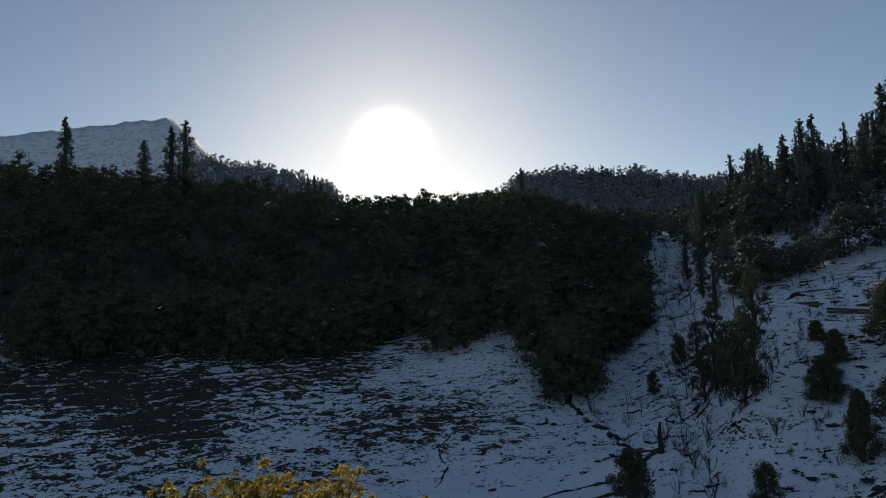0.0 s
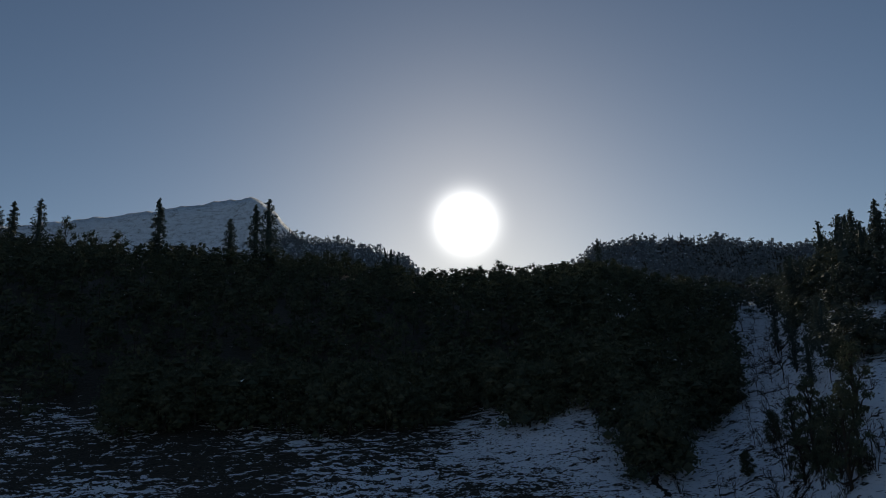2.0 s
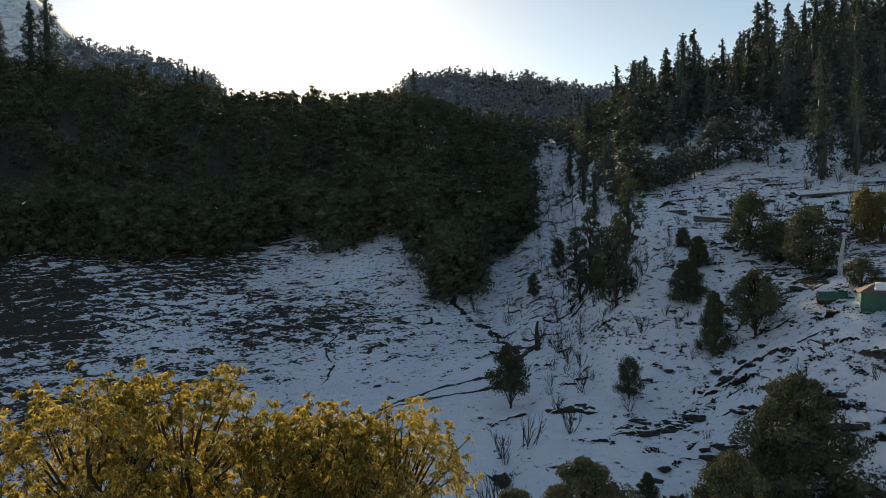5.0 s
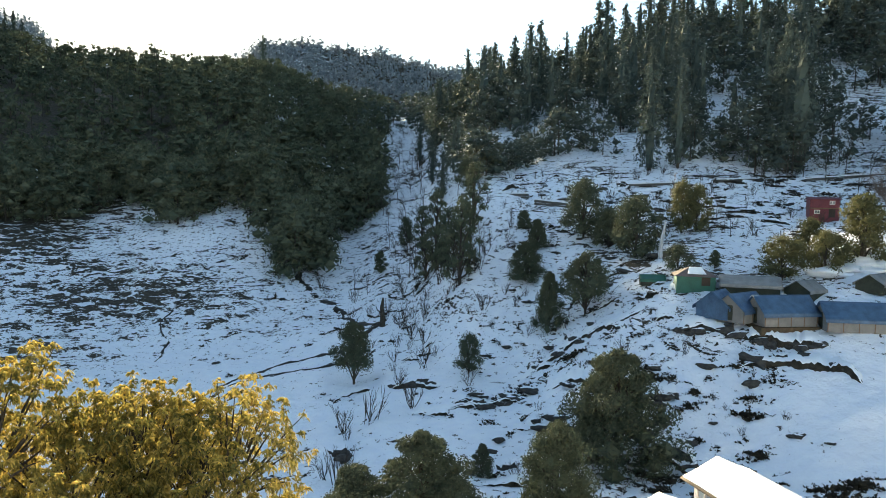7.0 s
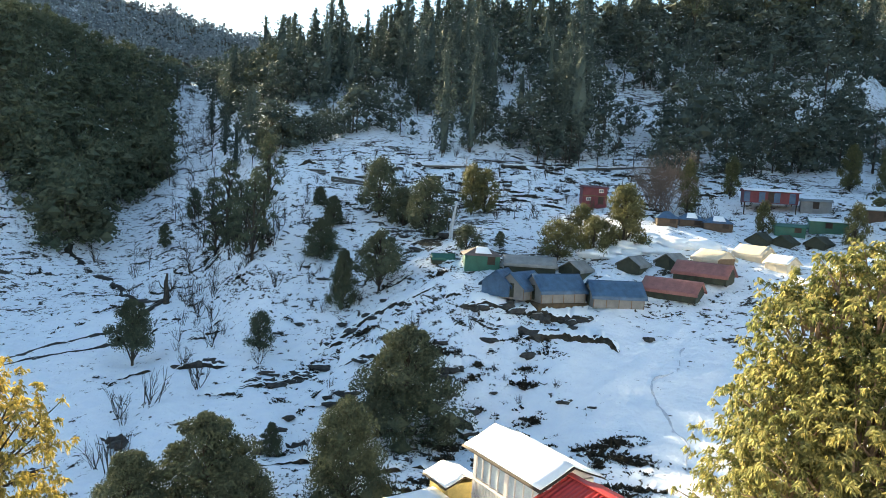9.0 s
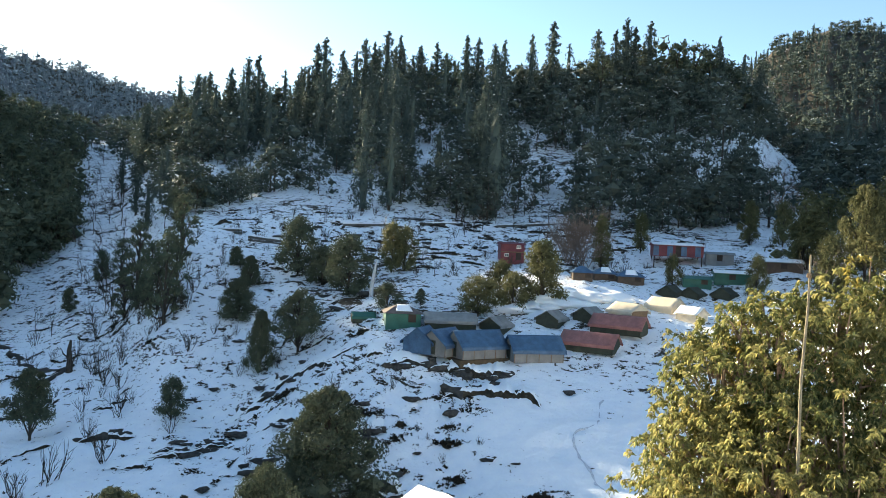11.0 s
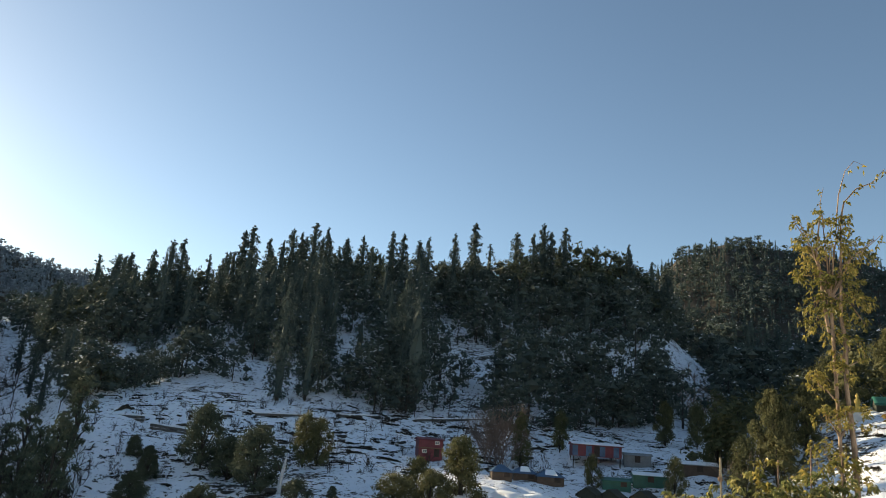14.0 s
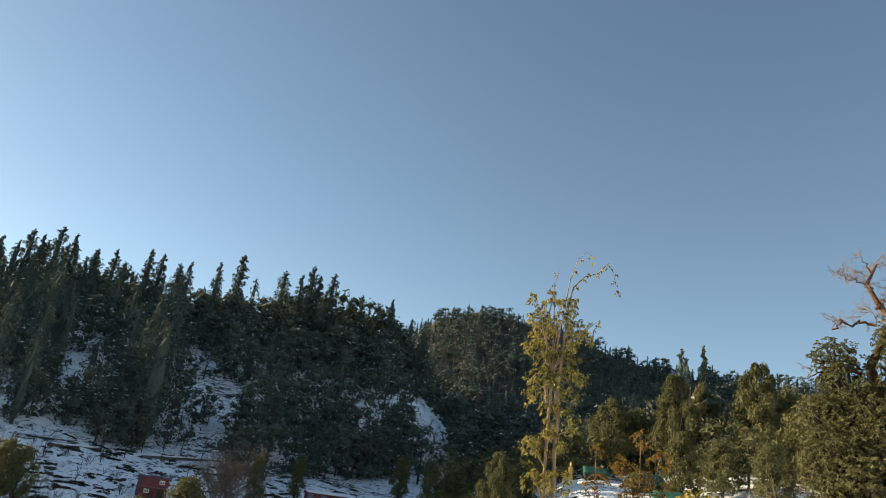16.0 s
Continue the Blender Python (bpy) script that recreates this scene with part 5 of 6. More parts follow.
def hut(a, r, turn, L, D, high, rise, walls, roof, label, group, hip=False, storeys=1, name="hut", snow=0.0, window=GLASS, windows=0, lift=0.0, legs=0.0, over=0.3):
    L, over = L * 0.86, over * 0.8
    x, y, z = bearing(a, r)
    ob = thing(name, pose(x, y, z + lift, 0, 0, -a + turn), label, "hut", group)
    box("wall", (-L / 2, L / 2, -D / 2, D / 2, legs - (0.8 if not legs else 0), high), walls, ob)
    if legs:
        for px in (-L / 2 + 0.2, 0, L / 2 - 0.2):
            for py in (-D / 2 + 0.2, D / 2 - 0.2):
                box("post", (px - 0.08, px + 0.08, py - 0.08, py + 0.08, -1.0, legs), DARK_WOOD, ob)
    level = (high - legs) / storeys
    for s in range(storeys):
        z0 = legs + s * level
        count = max(2, int(L / 1.3))
        for i in range(count):
            wx = -L / 2 + L * (i + 0.5) / count
            if i == count // 2 and s == 0:
                box("door", (wx - 0.4, wx + 0.4, -D / 2 - 0.06, -D / 2 - 0.01, z0 + 0.05, z0 + min(1.8, level - 0.1)), DARK_WOOD, ob, "dark plank door")
                continue
            if windows <= 0 or (i + s) % 2:
                continue
            w = box("window", (wx - 0.34, wx + 0.34, -D / 2 - 0.05, -D / 2 - 0.01, z0 + level * 0.42, z0 + level * 0.82), WHITE_PAINT, ob, "small white-framed window")
            for k in (-1, 1):
                box("pane", (wx + (0.02 if k > 0 else -0.29), wx + (0.29 if k > 0 else -0.02), -D / 2 - 0.065, -D / 2 - 0.052, z0 + level * 0.47, z0 + level * 0.77), window, w)
        if s:
            box("floor_band", (-L / 2 - 0.12, L / 2 + 0.12, -D / 2 - 0.25, D / 2 + 0.12, z0 - 0.07, z0 + 0.07), WOOD, ob)
    if hip:
        bm = bmesh.new()
        o = over
        low = [bm.verts.new((sx * (L / 2 + o), sy * (D / 2 + o), high - 0.05)) for sx, sy in ((-1, -1), (1, -1), (1, 1), (-1, 1))]
        top = [bm.verts.new((-L * 0.12, 0, high + rise)), bm.verts.new((L * 0.12, 0, high + rise))]
        for face in ((low[0], low[1], top[1], top[0]), (low[1], low[2], top[1]), (low[2], low[3], top[0], top[1]), (low[3], low[0], top[0]), (low[3], low[2], low[1], low[0])):
            bm.faces.new(face)
        part("roof", bm, roof, ob)
        if snow:
            slab([(-L * 0.16, -0.3, high + rise * 0.9), (L * 0.18, -0.3, high + rise * 0.9), (L * 0.26, -D / 2 * 0.9, high + rise * 0.2), (-L * 0.22, -D / 2 * 0.9, high + rise * 0.22)], 0.07, FRESH_SNOW, "snow_patch", ob, "snow left on the roof")
    else:
        for side in (-1, 1):
            slab([(-L / 2 - over, 0, high + rise), (L / 2 + over, 0, high + rise), (L / 2 + over, side * (D / 2 + over), high - 0.1), (-L / 2 - over, side * (D / 2 + over), high - 0.1)], 0.06, roof, "roof_sheet", ob)
            gable(side * L / 2, D, high - 0.02, high + rise - 0.03, walls, "gable", ob)
            if snow:
                slab([(-L / 2 - over + 0.1, side * 0.02, high + rise + 0.05), (L / 2 + over - 0.3, side * 0.02, high + rise + 0.05), (L / 2 + over - 0.1, side * (D / 2 + over - 0.1), high), (-L / 2 - over + 0.2, side * (D / 2 + over - 0.1), high)], 0.1, FRESH_SNOW, "snow_cover", ob, "snow lying on the roof")
    return ob


hut(39.6, 76.4, 6, 4.2, 3.4, 0.95, 0.8, GREEN_PAINT, BROWN_ROOF, "green board hut with a grey-brown hipped roof", "huts", hip=True, snow=0.3, lift=0.05)
hut(53.4, 99.6, 8, 3.0, 2.8, 0.7, 0.85, BROWN_WOOD, BLUE_TARP, "brown wooden hut under a blue hipped roof", "blue-roofed huts", hip=True, lift=0.2)
hut(55.1, 103.0, 8, 3.5, 2.8, 0.7, 0.9, BROWN_WOOD, BLUE_TARP, "brown wooden hut with snow on its blue roof", "blue-roofed huts", hip=True, snow=0.3, lift=0.2)
hut(57.0, 102.4, 8, 4.1, 2.8, 0.7, 0.95, BROWN_WOOD, BLUE_TARP, "brown wooden hut with snow on its blue roof", "blue-roofed huts", hip=True, snow=0.3, lift=0.2)
hut(47.9, 112.5, 10, 4.2, 3.0, 2.5, 0.2, RED_PAINT, RED_PAINT, "two-storey dull red hut with small white windows", "huts", storeys=2, lift=0.2, windows=1)
long_hut = hut(60.3, 116.0, 8, 8.4, 4.0, 2.6, 0.3, RED_PAINT, RED_PAINT, "long red hut with blue panels on stilts under snow", "huts", legs=0.9, snow=0.5)
for i in range(4):
    box("blue_panel", (-3.6 + i * 2.0, -2.8 + i * 2.0, -2.1, -2.02, 1.0, 2.45), BLUE_TARP, long_hut, "blue painted panel")
hut(63.3, 117.6, 4, 4.6, 3.0, 1.1, 0.25, GREY_ROOF, GREY_ROOF, "low grey hut above the camp", "huts", lift=0.2)
hut(61.8, 103.4, 6, 4.2, 2.6, 0.75, 0.3, GREEN_PAINT, GREEN_PAINT, "open green shed behind dark tents", "huts", lift=0.2)
hut(64.2, 105.6, 6, 5.2, 2.8, 0.85, 0.3, GREEN_PAINT, GREEN_PAINT, "long green hut with snow on its roof", "huts", snow=0.5, lift=0.2)
hut(67.6, 110.0, 4, 5.4, 3.0, 0.9, 0.35, BROWN_WOOD, GREY_ROOF, "long low wooden hut under snow", "huts", snow=0.5, lift=0.2)
hut(84.8, 97.0, 0, 4.0, 3.0, 1.4, 0.8, GREEN_PAINT, GREEN_PAINT, "small green-roofed hut among the oaks", "huts", lift=0.2)

# heaps of cleared snow on the sunny knoll of the camp
def heap(seed):
    bm = bmesh.new()
    bmesh.ops.create_icosphere(bm, subdivisions=3, radius=1)
    for v in bm.verts:
        v.co *= 1 + 0.45 * noise.noise(v.co * 1.4 + Vector((seed * 5.3, 0, 0))) + 0.16 * noise.noise(v.co * 4 + Vector((0, seed, 0)))
        v.co.z *= 0.5
    me = bpy.data.meshes.new("snow_mound")
    bm.to_mesh(me)
    bm.free()
    me.materials.append(FRESH_SNOW)
    me.shade_smooth()
    return me


HEAPS = [heap(s) for s in range(4)]
for k, (a, r, s) in enumerate(((48.6, 84.5, 1.6), (50.2, 88.0, 1.8), (51.4, 90.5, 2.0), (52.2, 87.0, 1.5), (54.0, 90.0, 1.8), (55.8, 90.5, 1.7), (49.6, 86.0, 1.3), (53.4, 86.6, 1.2), (51.0, 85.4, 1.0))):
    x, y, z = bearing(a, r)
    ob = tagged(new("snow_mound", HEAPS[k % 4]), "uneven heap of cleared snow in low sun", "snow heap", "snow heaps of the camp")
    ob.matrix_world = pose(x, y, z + 0.1, 0, 0, k * 67) @ Matrix.Diagonal((s * 1.7, s * 1.1, s * 0.8, 1))

# ---- the house below the lookout ----
def house():
    m = pose(23.15, 23.52, -11.62, 0, 0, 85.5)
    ob = thing("house", m, "pale house with a glazed gallery and snow-covered roof", "house")
    # own x runs along the ridge, away from the red annex; own y to the glazed side is positive
    L, half, drop = 5.6, 1.68, 0.72
    box("wall", (-L / 2 + 0.15, L / 2 - 0.25, -1.45, 1.2, -6.5, -drop - 0.05), WHITE_PAINT, ob)
    for xx in (-L / 2 + 0.2, L / 2 - 0.3):
        gable(xx, 2.8, -0.72, -0.12, WHITE_PAINT, "gable", ob)
    for side in (-1, 1):
        slab([(-L / 2 - 0.14, 0, -0.06), (L / 2 + 0.14, 0, -0.06), (L / 2 + 0.14, side * (half + 0.16), -drop - 0.1), (-L / 2 - 0.14, side * (half + 0.16), -drop - 0.1)], 0.05, DARK_WOOD, "roof_board", ob)
        slab([(-L / 2 - 0.04, 0, 0.02), (L / 2 + 0.05, 0, 0.02), (L / 2 + 0.03, side * (half + 0.06), -drop), (-L / 2 - 0.02, side * (half + 0.06), -drop)], 0.07, FRESH_SNOW, "snow_cover", ob, "thick snow lying on the roof")
    box("eave_board", (-L / 2, L / 2, half - 0.04, half + 0.02, -drop - 0.16, -drop - 0.02), DARK_WOOD, ob)
    # glazed gallery
    y0 = 1.32
    for i in range(9):
        xx = -L / 2 + 0.3 + i * (L - 0.7) / 8
        wide = 0.13 if i % 4 == 0 else 0.022
        box("post", (xx - wide, xx + wide, y0 - 0.06, y0 + 0.06, -3.6 if i % 4 == 0 else -2.25, -0.8), PALE_FRAME, ob)
        if i < 8:
            step = (L - 0.7) / 8
            w = box("window", (xx + 0.03, xx + step - 0.03, y0 - 0.03, y0 - 0.01, -2.2, -0.92), PALE_FRAME, ob)
            box("pane", (xx + (0.16 if i % 4 == 0 else 0.05), xx + step - (0.16 if i % 4 == 3 else 0.05), y0 - 0.008, y0 + 0.004, -2.17, -0.94), BRIGHT_GLASS, w)
    box("sill", (-L / 2 + 0.2, L / 2 - 0.3, y0 - 0.1, y0 + 0.14, -2.34, -2.24), PALE_FRAME, ob)
    box("lintel", (-L / 2 + 0.2, L / 2 - 0.3, y0 - 0.08, y0 + 0.08, -0.93, -0.76), PALE_FRAME, ob)
    box("rail", (-L / 2 + 0.2, L / 2 - 0.3, y0 + 0.04, y0 + 0.1, -3.05, -2.98), PALE_FRAME, ob)
    for i in range(40):
        xx = -L / 2 + 0.3 + i * (L - 0.7) / 40
        box("lattice_bar", (xx, xx + 0.03, y0 + 0.05, y0 + 0.08, -3.0, -2.34), PALE_FRAME, ob)
    # red corrugated annex, lower, beyond the near gable
    box("annex_wall", (-L / 2 - 6.5, -L / 2 - 0.1, -1.5, 1.5, -6.5, -1.15), WHITE_PAINT, ob)
    for side in (-1, 1):
        bm = bmesh.new()
        n = 120
        rows = []
        for i in range(n + 1):
            xx = -L / 2 + 0.35 - 7.2 * i / n
            wave = 0.035 * (1 if (i // 2) % 2 else -1)
            rows.append([bm.verts.new((xx, 0, -0.42 + wave)), bm.verts.new((xx, side * 2.1, -1.3 + wave))])
        for p, q in zip(rows, rows[1:]):
            bm.faces.new((p[0], p[1], q[1], q[0]))
        part("annex_roof", bm, RED_SHEET, ob, "red corrugated sheet roof")
    box("ridge_cap", (-L / 2 - 6.9, -L / 2 + 0.3, -0.16, 0.16, -0.42, -0.34), RED_SHEET, ob)
    return ob


house()
annex = thing("shed_house", pose(22.0, 27.7, -14.05, 0, 0, 85.5), "low yellow-walled outbuilding under a snow roof", "outbuilding")
box("wall", (-0.85, 0.85, -0.75, 0.8, -4.0, -0.42), plain("ochre wall", (0.55, 0.42, 0.16), 0.8), annex)
for side in (-1, 1):
    slab([(-1.05, 0, 0), (1.05, 0, 0), (1.05, side * 1.05, -0.42), (-1.05, side * 1.05, -0.42)], 0.08, FRESH_SNOW, "snow_cover", annex, "snow lying on the roof")
    slab([(-1.08, 0, -0.07), (1.08, 0, -0.07), (1.08, side * 1.1, -0.52), (-1.08, side * 1.1, -0.52)], 0.05, DARK_WOOD, "roof_board", annex)
low = thing("low_roof", pose(19.0, 26.9, -15.1, 0, 0, 85.5), "low flat-roofed outbuilding deep in snow beside the house", "outbuilding")
box("wall", (-1.4, 1.2, -1.9, 2.4, -3.2, -0.1), STONE, low)
box("roof_board", (-1.6, 1.4, -2.1, 2.6, -0.1, 0.0), GREY_ROOF, low)
slab([(-1.55, -2.05, 0.05), (1.35, -2.05, 0.02), (1.35, 2.5, 0.0), (-1.55, 2.5, 0.03)], 0.16, FRESH_SNOW, "snow_cover", low, "snow lying on the roof")
mast = thing("steel_mast", pose(*bearing(49.2, 39.5)), "thin galvanised lattice mast in the snow", "mast")
for px, py in ((-0.14, -0.1), (0.14, -0.1), (0, 0.14)):
    part_of("leg", mesh_of("leg", *tube([(px, py, -0.3), (px, py, 1.2), (px * 0.8, py * 0.8, 2.7)], [0.02, 0.02, 0.018], 6), STEEL), mast)
for i in range(8):
    box("rung", (-0.14, 0.14, -0.11, -0.09, 0.1 + i * 0.32, 0.13 + i * 0.32), STEEL, mast)


# ---- the leafy trees in front of the lookout ----
def leaves(rr, tips, axes, per, length, width, droop, name, material, parent, label):
    """Rosettes of folded drooping leaves at the twig tips, joined."""
    n = len(tips)
    T, A = np.repeat(tips, per, 0), np.repeat(axes, per, 0)
    side = np.cross(A, rr.normal(size=A.shape))
    side /= np.linalg.norm(side, axis=1, keepdims=True) + 1e-9
    Lg = length * rr.uniform(0.6, 1.25, (len(T), 1))
    down = np.array([0, 0, 1.0])
    out = side * rr.uniform(0.6, 1.0, (len(T), 1)) + A * rr.uniform(-0.1, 0.6, (len(T), 1)) - down * rr.uniform(-0.1, 0.5, (len(T), 1)) * droop
    out /= np.linalg.norm(out, axis=1, keepdims=True)
    ax = out * rr.uniform(0.3, 0.9, (len(T), 1)) - down * rr.uniform(0.4, 1.1, (len(T), 1)) * droop
    ax /= np.linalg.norm(ax, axis=1, keepdims=True)
    s = np.cross(out, rr.normal(size=out.shape) * 0.5 + down)
    s /= np.linalg.norm(s, axis=1, keepdims=True) + 1e-9
    up = np.cross(s, out)
    base = T + rr.normal(size=T.shape) * length * 0.25
    mid = base + out * Lg * 0.45
    w = width * rr.uniform(0.7, 1.3, (len(T), 1))
    tip = mid + ax * Lg * 0.6
    v = np.stack([base, mid + s * w + up * w * 0.5, tip, mid - s * w + up * w * 0.5], 1).reshape(-1, 3)
    k = np.arange(len(T))[:, None] * 4
    f = np.concatenate([k + (0, 2, 1), k + (0, 3, 2)], 0)
    return tagged(part_of(name, mesh_of(name, v, f, material), parent, label), kind="stuff")


def leafy(name, root, lobes, count, per, length, width, droop, leaf, wood, label, seed, girth=0.16, category="tree", hollow=0.55, fork_at=None):
    """A tree whose crown is a bunch of lobes (bearing, distance, height, radius)."""
    rr = np.random.default_rng(seed)
    x, y, z = bearing(*root)
    ob = thing(name, pose(x, y, z), label, category)
    c = np.array([[r * math.sin(radians(a)) - x, r * math.cos(radians(a)) - y, h - z] for a, r, h, _ in lobes])
    rad = np.array([q[3] for q in lobes])
    share = rad**2 / (rad**2).sum()
    which = rr.choice(len(lobes), count, p=share)
    d = rr.normal(size=(count, 3))
    d[:, 2] = d[:, 2] * 0.9 + 0.25
    d /= np.linalg.norm(d, axis=1, keepdims=True)
    rim = 1 + 0.22 * np.sin(d[:, 0] * 7 + which * 2) * np.sin(d[:, 2] * 6 + which) + 0.1 * rr.normal(size=count)
    tips = c[which] + d * (rad[which] * rr.uniform(hollow, 1.0, count) ** 0.6 * rim)[:, None]
    axes = d + np.array([0, 0, 0.5])
    axes /= np.linalg.norm(axes, axis=1, keepdims=True)
    leaves(rr, tips, axes, per, length, width, droop, "leaves", leaf, ob, "")
    top = c.mean(0)
    fork = Vector((top[0] * 0.5, top[1] * 0.5, max(0.8, min(q[2] for q in c) * 0.7) if fork_at is None else fork_at - z))
    part_of("trunk", mesh_of("trunk", *tube([(0, 0, -0.6), tuple(fork * 0.5 + Vector((0.06, 0, 0))), tuple(fork)], [girth, girth * 0.85, girth * 0.7], 10), wood, True), ob)
    for p, q in zip(c, rad):
        p = Vector(p)
        low = p.z < fork.z - 0.5 and fork_at is not None
        start = Vector((fork.x, fork.y, p.z - 0.2)) if low else fork
        k = start.lerp(p, 0.5) + Vector((0, 0, 0.02 if low else 0.15))
        part_of("limb", mesh_of("limb", *tube([tuple(start), tuple(k), tuple(p), tuple(p + Vector((0, 0, q * 0.7)))], [girth * 0.5, girth * 0.32, girth * 0.16, girth * 0.05], 6), wood, True), ob)
    tw = []
    for i in range(0, count, 9):
        p, q = Vector(c[which[i]]), Vector(tips[i])
        e = p.lerp(q, 0.5) - Vector((0, 0, 0.3 * rad[which[i]]))
        tw.append(tube([tuple(e), tuple(p.lerp(q, 0.8) - Vector((0, 0, 0.1 * rad[which[i]]))), tuple(q)], [0.018 * girth / 0.16, 0.010 * girth / 0.16, 0.004], 3))
    tagged(part_of("twigwork", mesh_of("twigwork", *join(tw), wood), ob), kind="stuff")
    return ob


leafy("yellowing_tree", (-7, 9.5), [(-22.5, 9.3, -3.75, 1.05), (-16.8, 9.5, -2.75, 1.05), (-10.8, 9.5, -2.65, 1.0), (-5.5, 9.6, -3.4, 0.9), (-1.6, 9.6, -3.1, 0.9), (4.6, 9.5, -3.2, 0.9), (1.6, 9.6, -3.4, 0.8), (7.5, 9.3, -4.4, 0.75), (-19, 8.5, -4.5, 1.3),
                                    (-10, 8.3, -4.4, 1.4), (-2, 8.4, -4.5, 1.3), (4, 8.6, -4.8, 1.1), (-14, 10.5, -3.7, 1.3), (0, 10.5, -4.0, 1.2), (6.2, 9.2, -5.6, 0.95), (-24, 9.0, -5, 1.2)],
      8600, 22, 0.08, 0.0076, 1.15, YELLOW_LEAF, BARK, "tree with drooping yellow-green leaves, lit from behind", 41, hollow=0.6)
leafy("glossy_tree", (68, 8.6), [(63, 8.7, -1.35, 0.62), (66.5, 8.8, -1.05, 0.7), (70, 9.0, -0.9, 0.7), (74, 9.2, -0.85, 0.75), (62.3, 8.5, -2.1, 0.7), (62.4, 8.3, -3.0, 0.95), (66, 8.1, -2.4, 1.1), (71, 8.3, -2.3, 1.1), (76, 8.6, -2.4, 1.1),
                                 (63, 8.0, -4.1, 1.15), (68, 7.8, -3.8, 1.2), (74, 8.0, -3.6, 1.2), (80, 8.4, -3.6, 1.1)],
      9200, 22, 0.072, 0.0076, 1.15, GREEN_LEAF, PALE_BARK, "dense tree with glossy green and yellow leaves", 42, hollow=0.7)
slim = leafy("slim_tree", (75.95, 10), [(76.3, 10, 2.5, 0.34), (75.0, 10, 2.6, 0.22), (77.7, 10, 2.5, 0.24), (76.0, 10, 2.95, 0.18), (77.0, 10, 2.9, 0.16), (76.9, 10, 2.1, 0.2), (75.7, 10, 2.2, 0.14), (77.7, 10, 2.15, 0.1), (75.1, 10, 1.0, 0.15), (77.9, 10, 1.3, 0.07), (78.1, 10, 1.7, 0.06), (74.6, 10, 2.3, 0.12), (79.0, 10, 2.7, 0.07), (74.2, 10, 3.0, 0.07), (75.3, 10, 0.2, 0.2), (75.8, 10, 1.7, 0.24), (77.1, 10, 1.4, 0.2), (76.2, 10, 1.1, 0.18), (77.0, 10, 0.6, 0.2), (75.6, 10, 0.6, 0.2), (76.4, 10, 0.0, 0.22), (75.2, 10, 1.9, 0.2), (77.6, 10, 1.9, 0.2), (77.2, 10, -0.5, 0.25), (75.4, 10, -0.6, 0.25)],
      760, 8, 0.058, 0.0095, 0.8, SLIM_LEAF, PALE_BARK, "slim pale-stemmed tree with a small leafy crown", 43, girth=0.028, fork_at=2.0)
leafy("orange_sapling", (82.2, 14), [(82.3, 14, 1.75, 0.16), (83.6, 14, 1.45, 0.2), (81.0, 14, 1.3, 0.18), (82.2, 14, 1.1, 0.24), (83.0, 14, 0.8, 0.24), (81.3, 14, 0.8, 0.22), (82.2, 14, 0.4, 0.3), (84.0, 14, 1.0, 0.12), (82.0, 14, -0.3, 0.3)],
      330, 6, 0.075, 0.015, 0.5, ORANGE_LEAF, PALE_BARK, "sapling with orange and green winter leaves", 44, girth=0.03, fork_at=-0.4)
leafy("orange_sapling", (79.3, 14), [(79.2, 14, 1.5, 0.12), (79.4, 14, 1.0, 0.2), (78.8, 14, 0.9, 0.1), (79.6, 14, 0.5, 0.2), (79.3, 14, 0.0, 0.18)],
      110, 6, 0.07, 0.013, 0.5, ORANGE_LEAF, PALE_BARK, "thin sapling with a few orange-brown leaves", 47, girth=0.022, fork_at=-0.3)
leafy("yellow_bush", (86.0, 12), [(84.5, 12, 0.3, 0.36), (86.0, 12, 0.45, 0.4), (87.6, 12, 0.25, 0.4), (85.0, 12, -0.4, 0.5), (87.0, 12, -0.5, 0.5)],
      700, 10, 0.14, 0.009, 1.1, YELLOW_LEAF, PALE_BARK, "bush of drooping yellow-green leaves", 48, girth=0.04, category="bush", hollow=0.3)
old_oak = leafy("old_oak", (98.3, 30), [(95.6, 30, 7.3, 0.8), (96.4, 30, 6.4, 1.0), (95.0, 30, 5.2, 0.9), (97.5, 30, 5.0, 1.5), (95.2, 29, 3.4, 1.2), (97, 29, 3.0, 1.6), (99.5, 30, 4.0, 2.0), (101, 30, 7, 1.6), (98, 29, 0.8, 1.8), (95.2, 29, 1.2, 1.3), (100, 30, 8.0, 1.0), (96, 28, -1.0, 1.6), (94.4, 29, 4.4, 0.5)],
      8200, 9, 0.12, 0.03, 0.4, SUNNY_LEAF, BARK, "large old oak with a dead mossy top", 45, girth=0.4)


def stem(points, radii, name, parent, wood=PALE_BARK, sides=7):
    return part_of(name, mesh_of(name, *tube(points, radii, sides), wood, True), parent)


def spot(a, r, z):
    return (r * math.sin(radians(a)), r * math.cos(radians(a)), z)


# slim stems of the slim tree and of the shoots
SLIM_ROOT = slim.matrix_world.translation.copy()


def slim_at(a, z):
    return tuple(Vector(spot(a, 10, z)) - SLIM_ROOT)


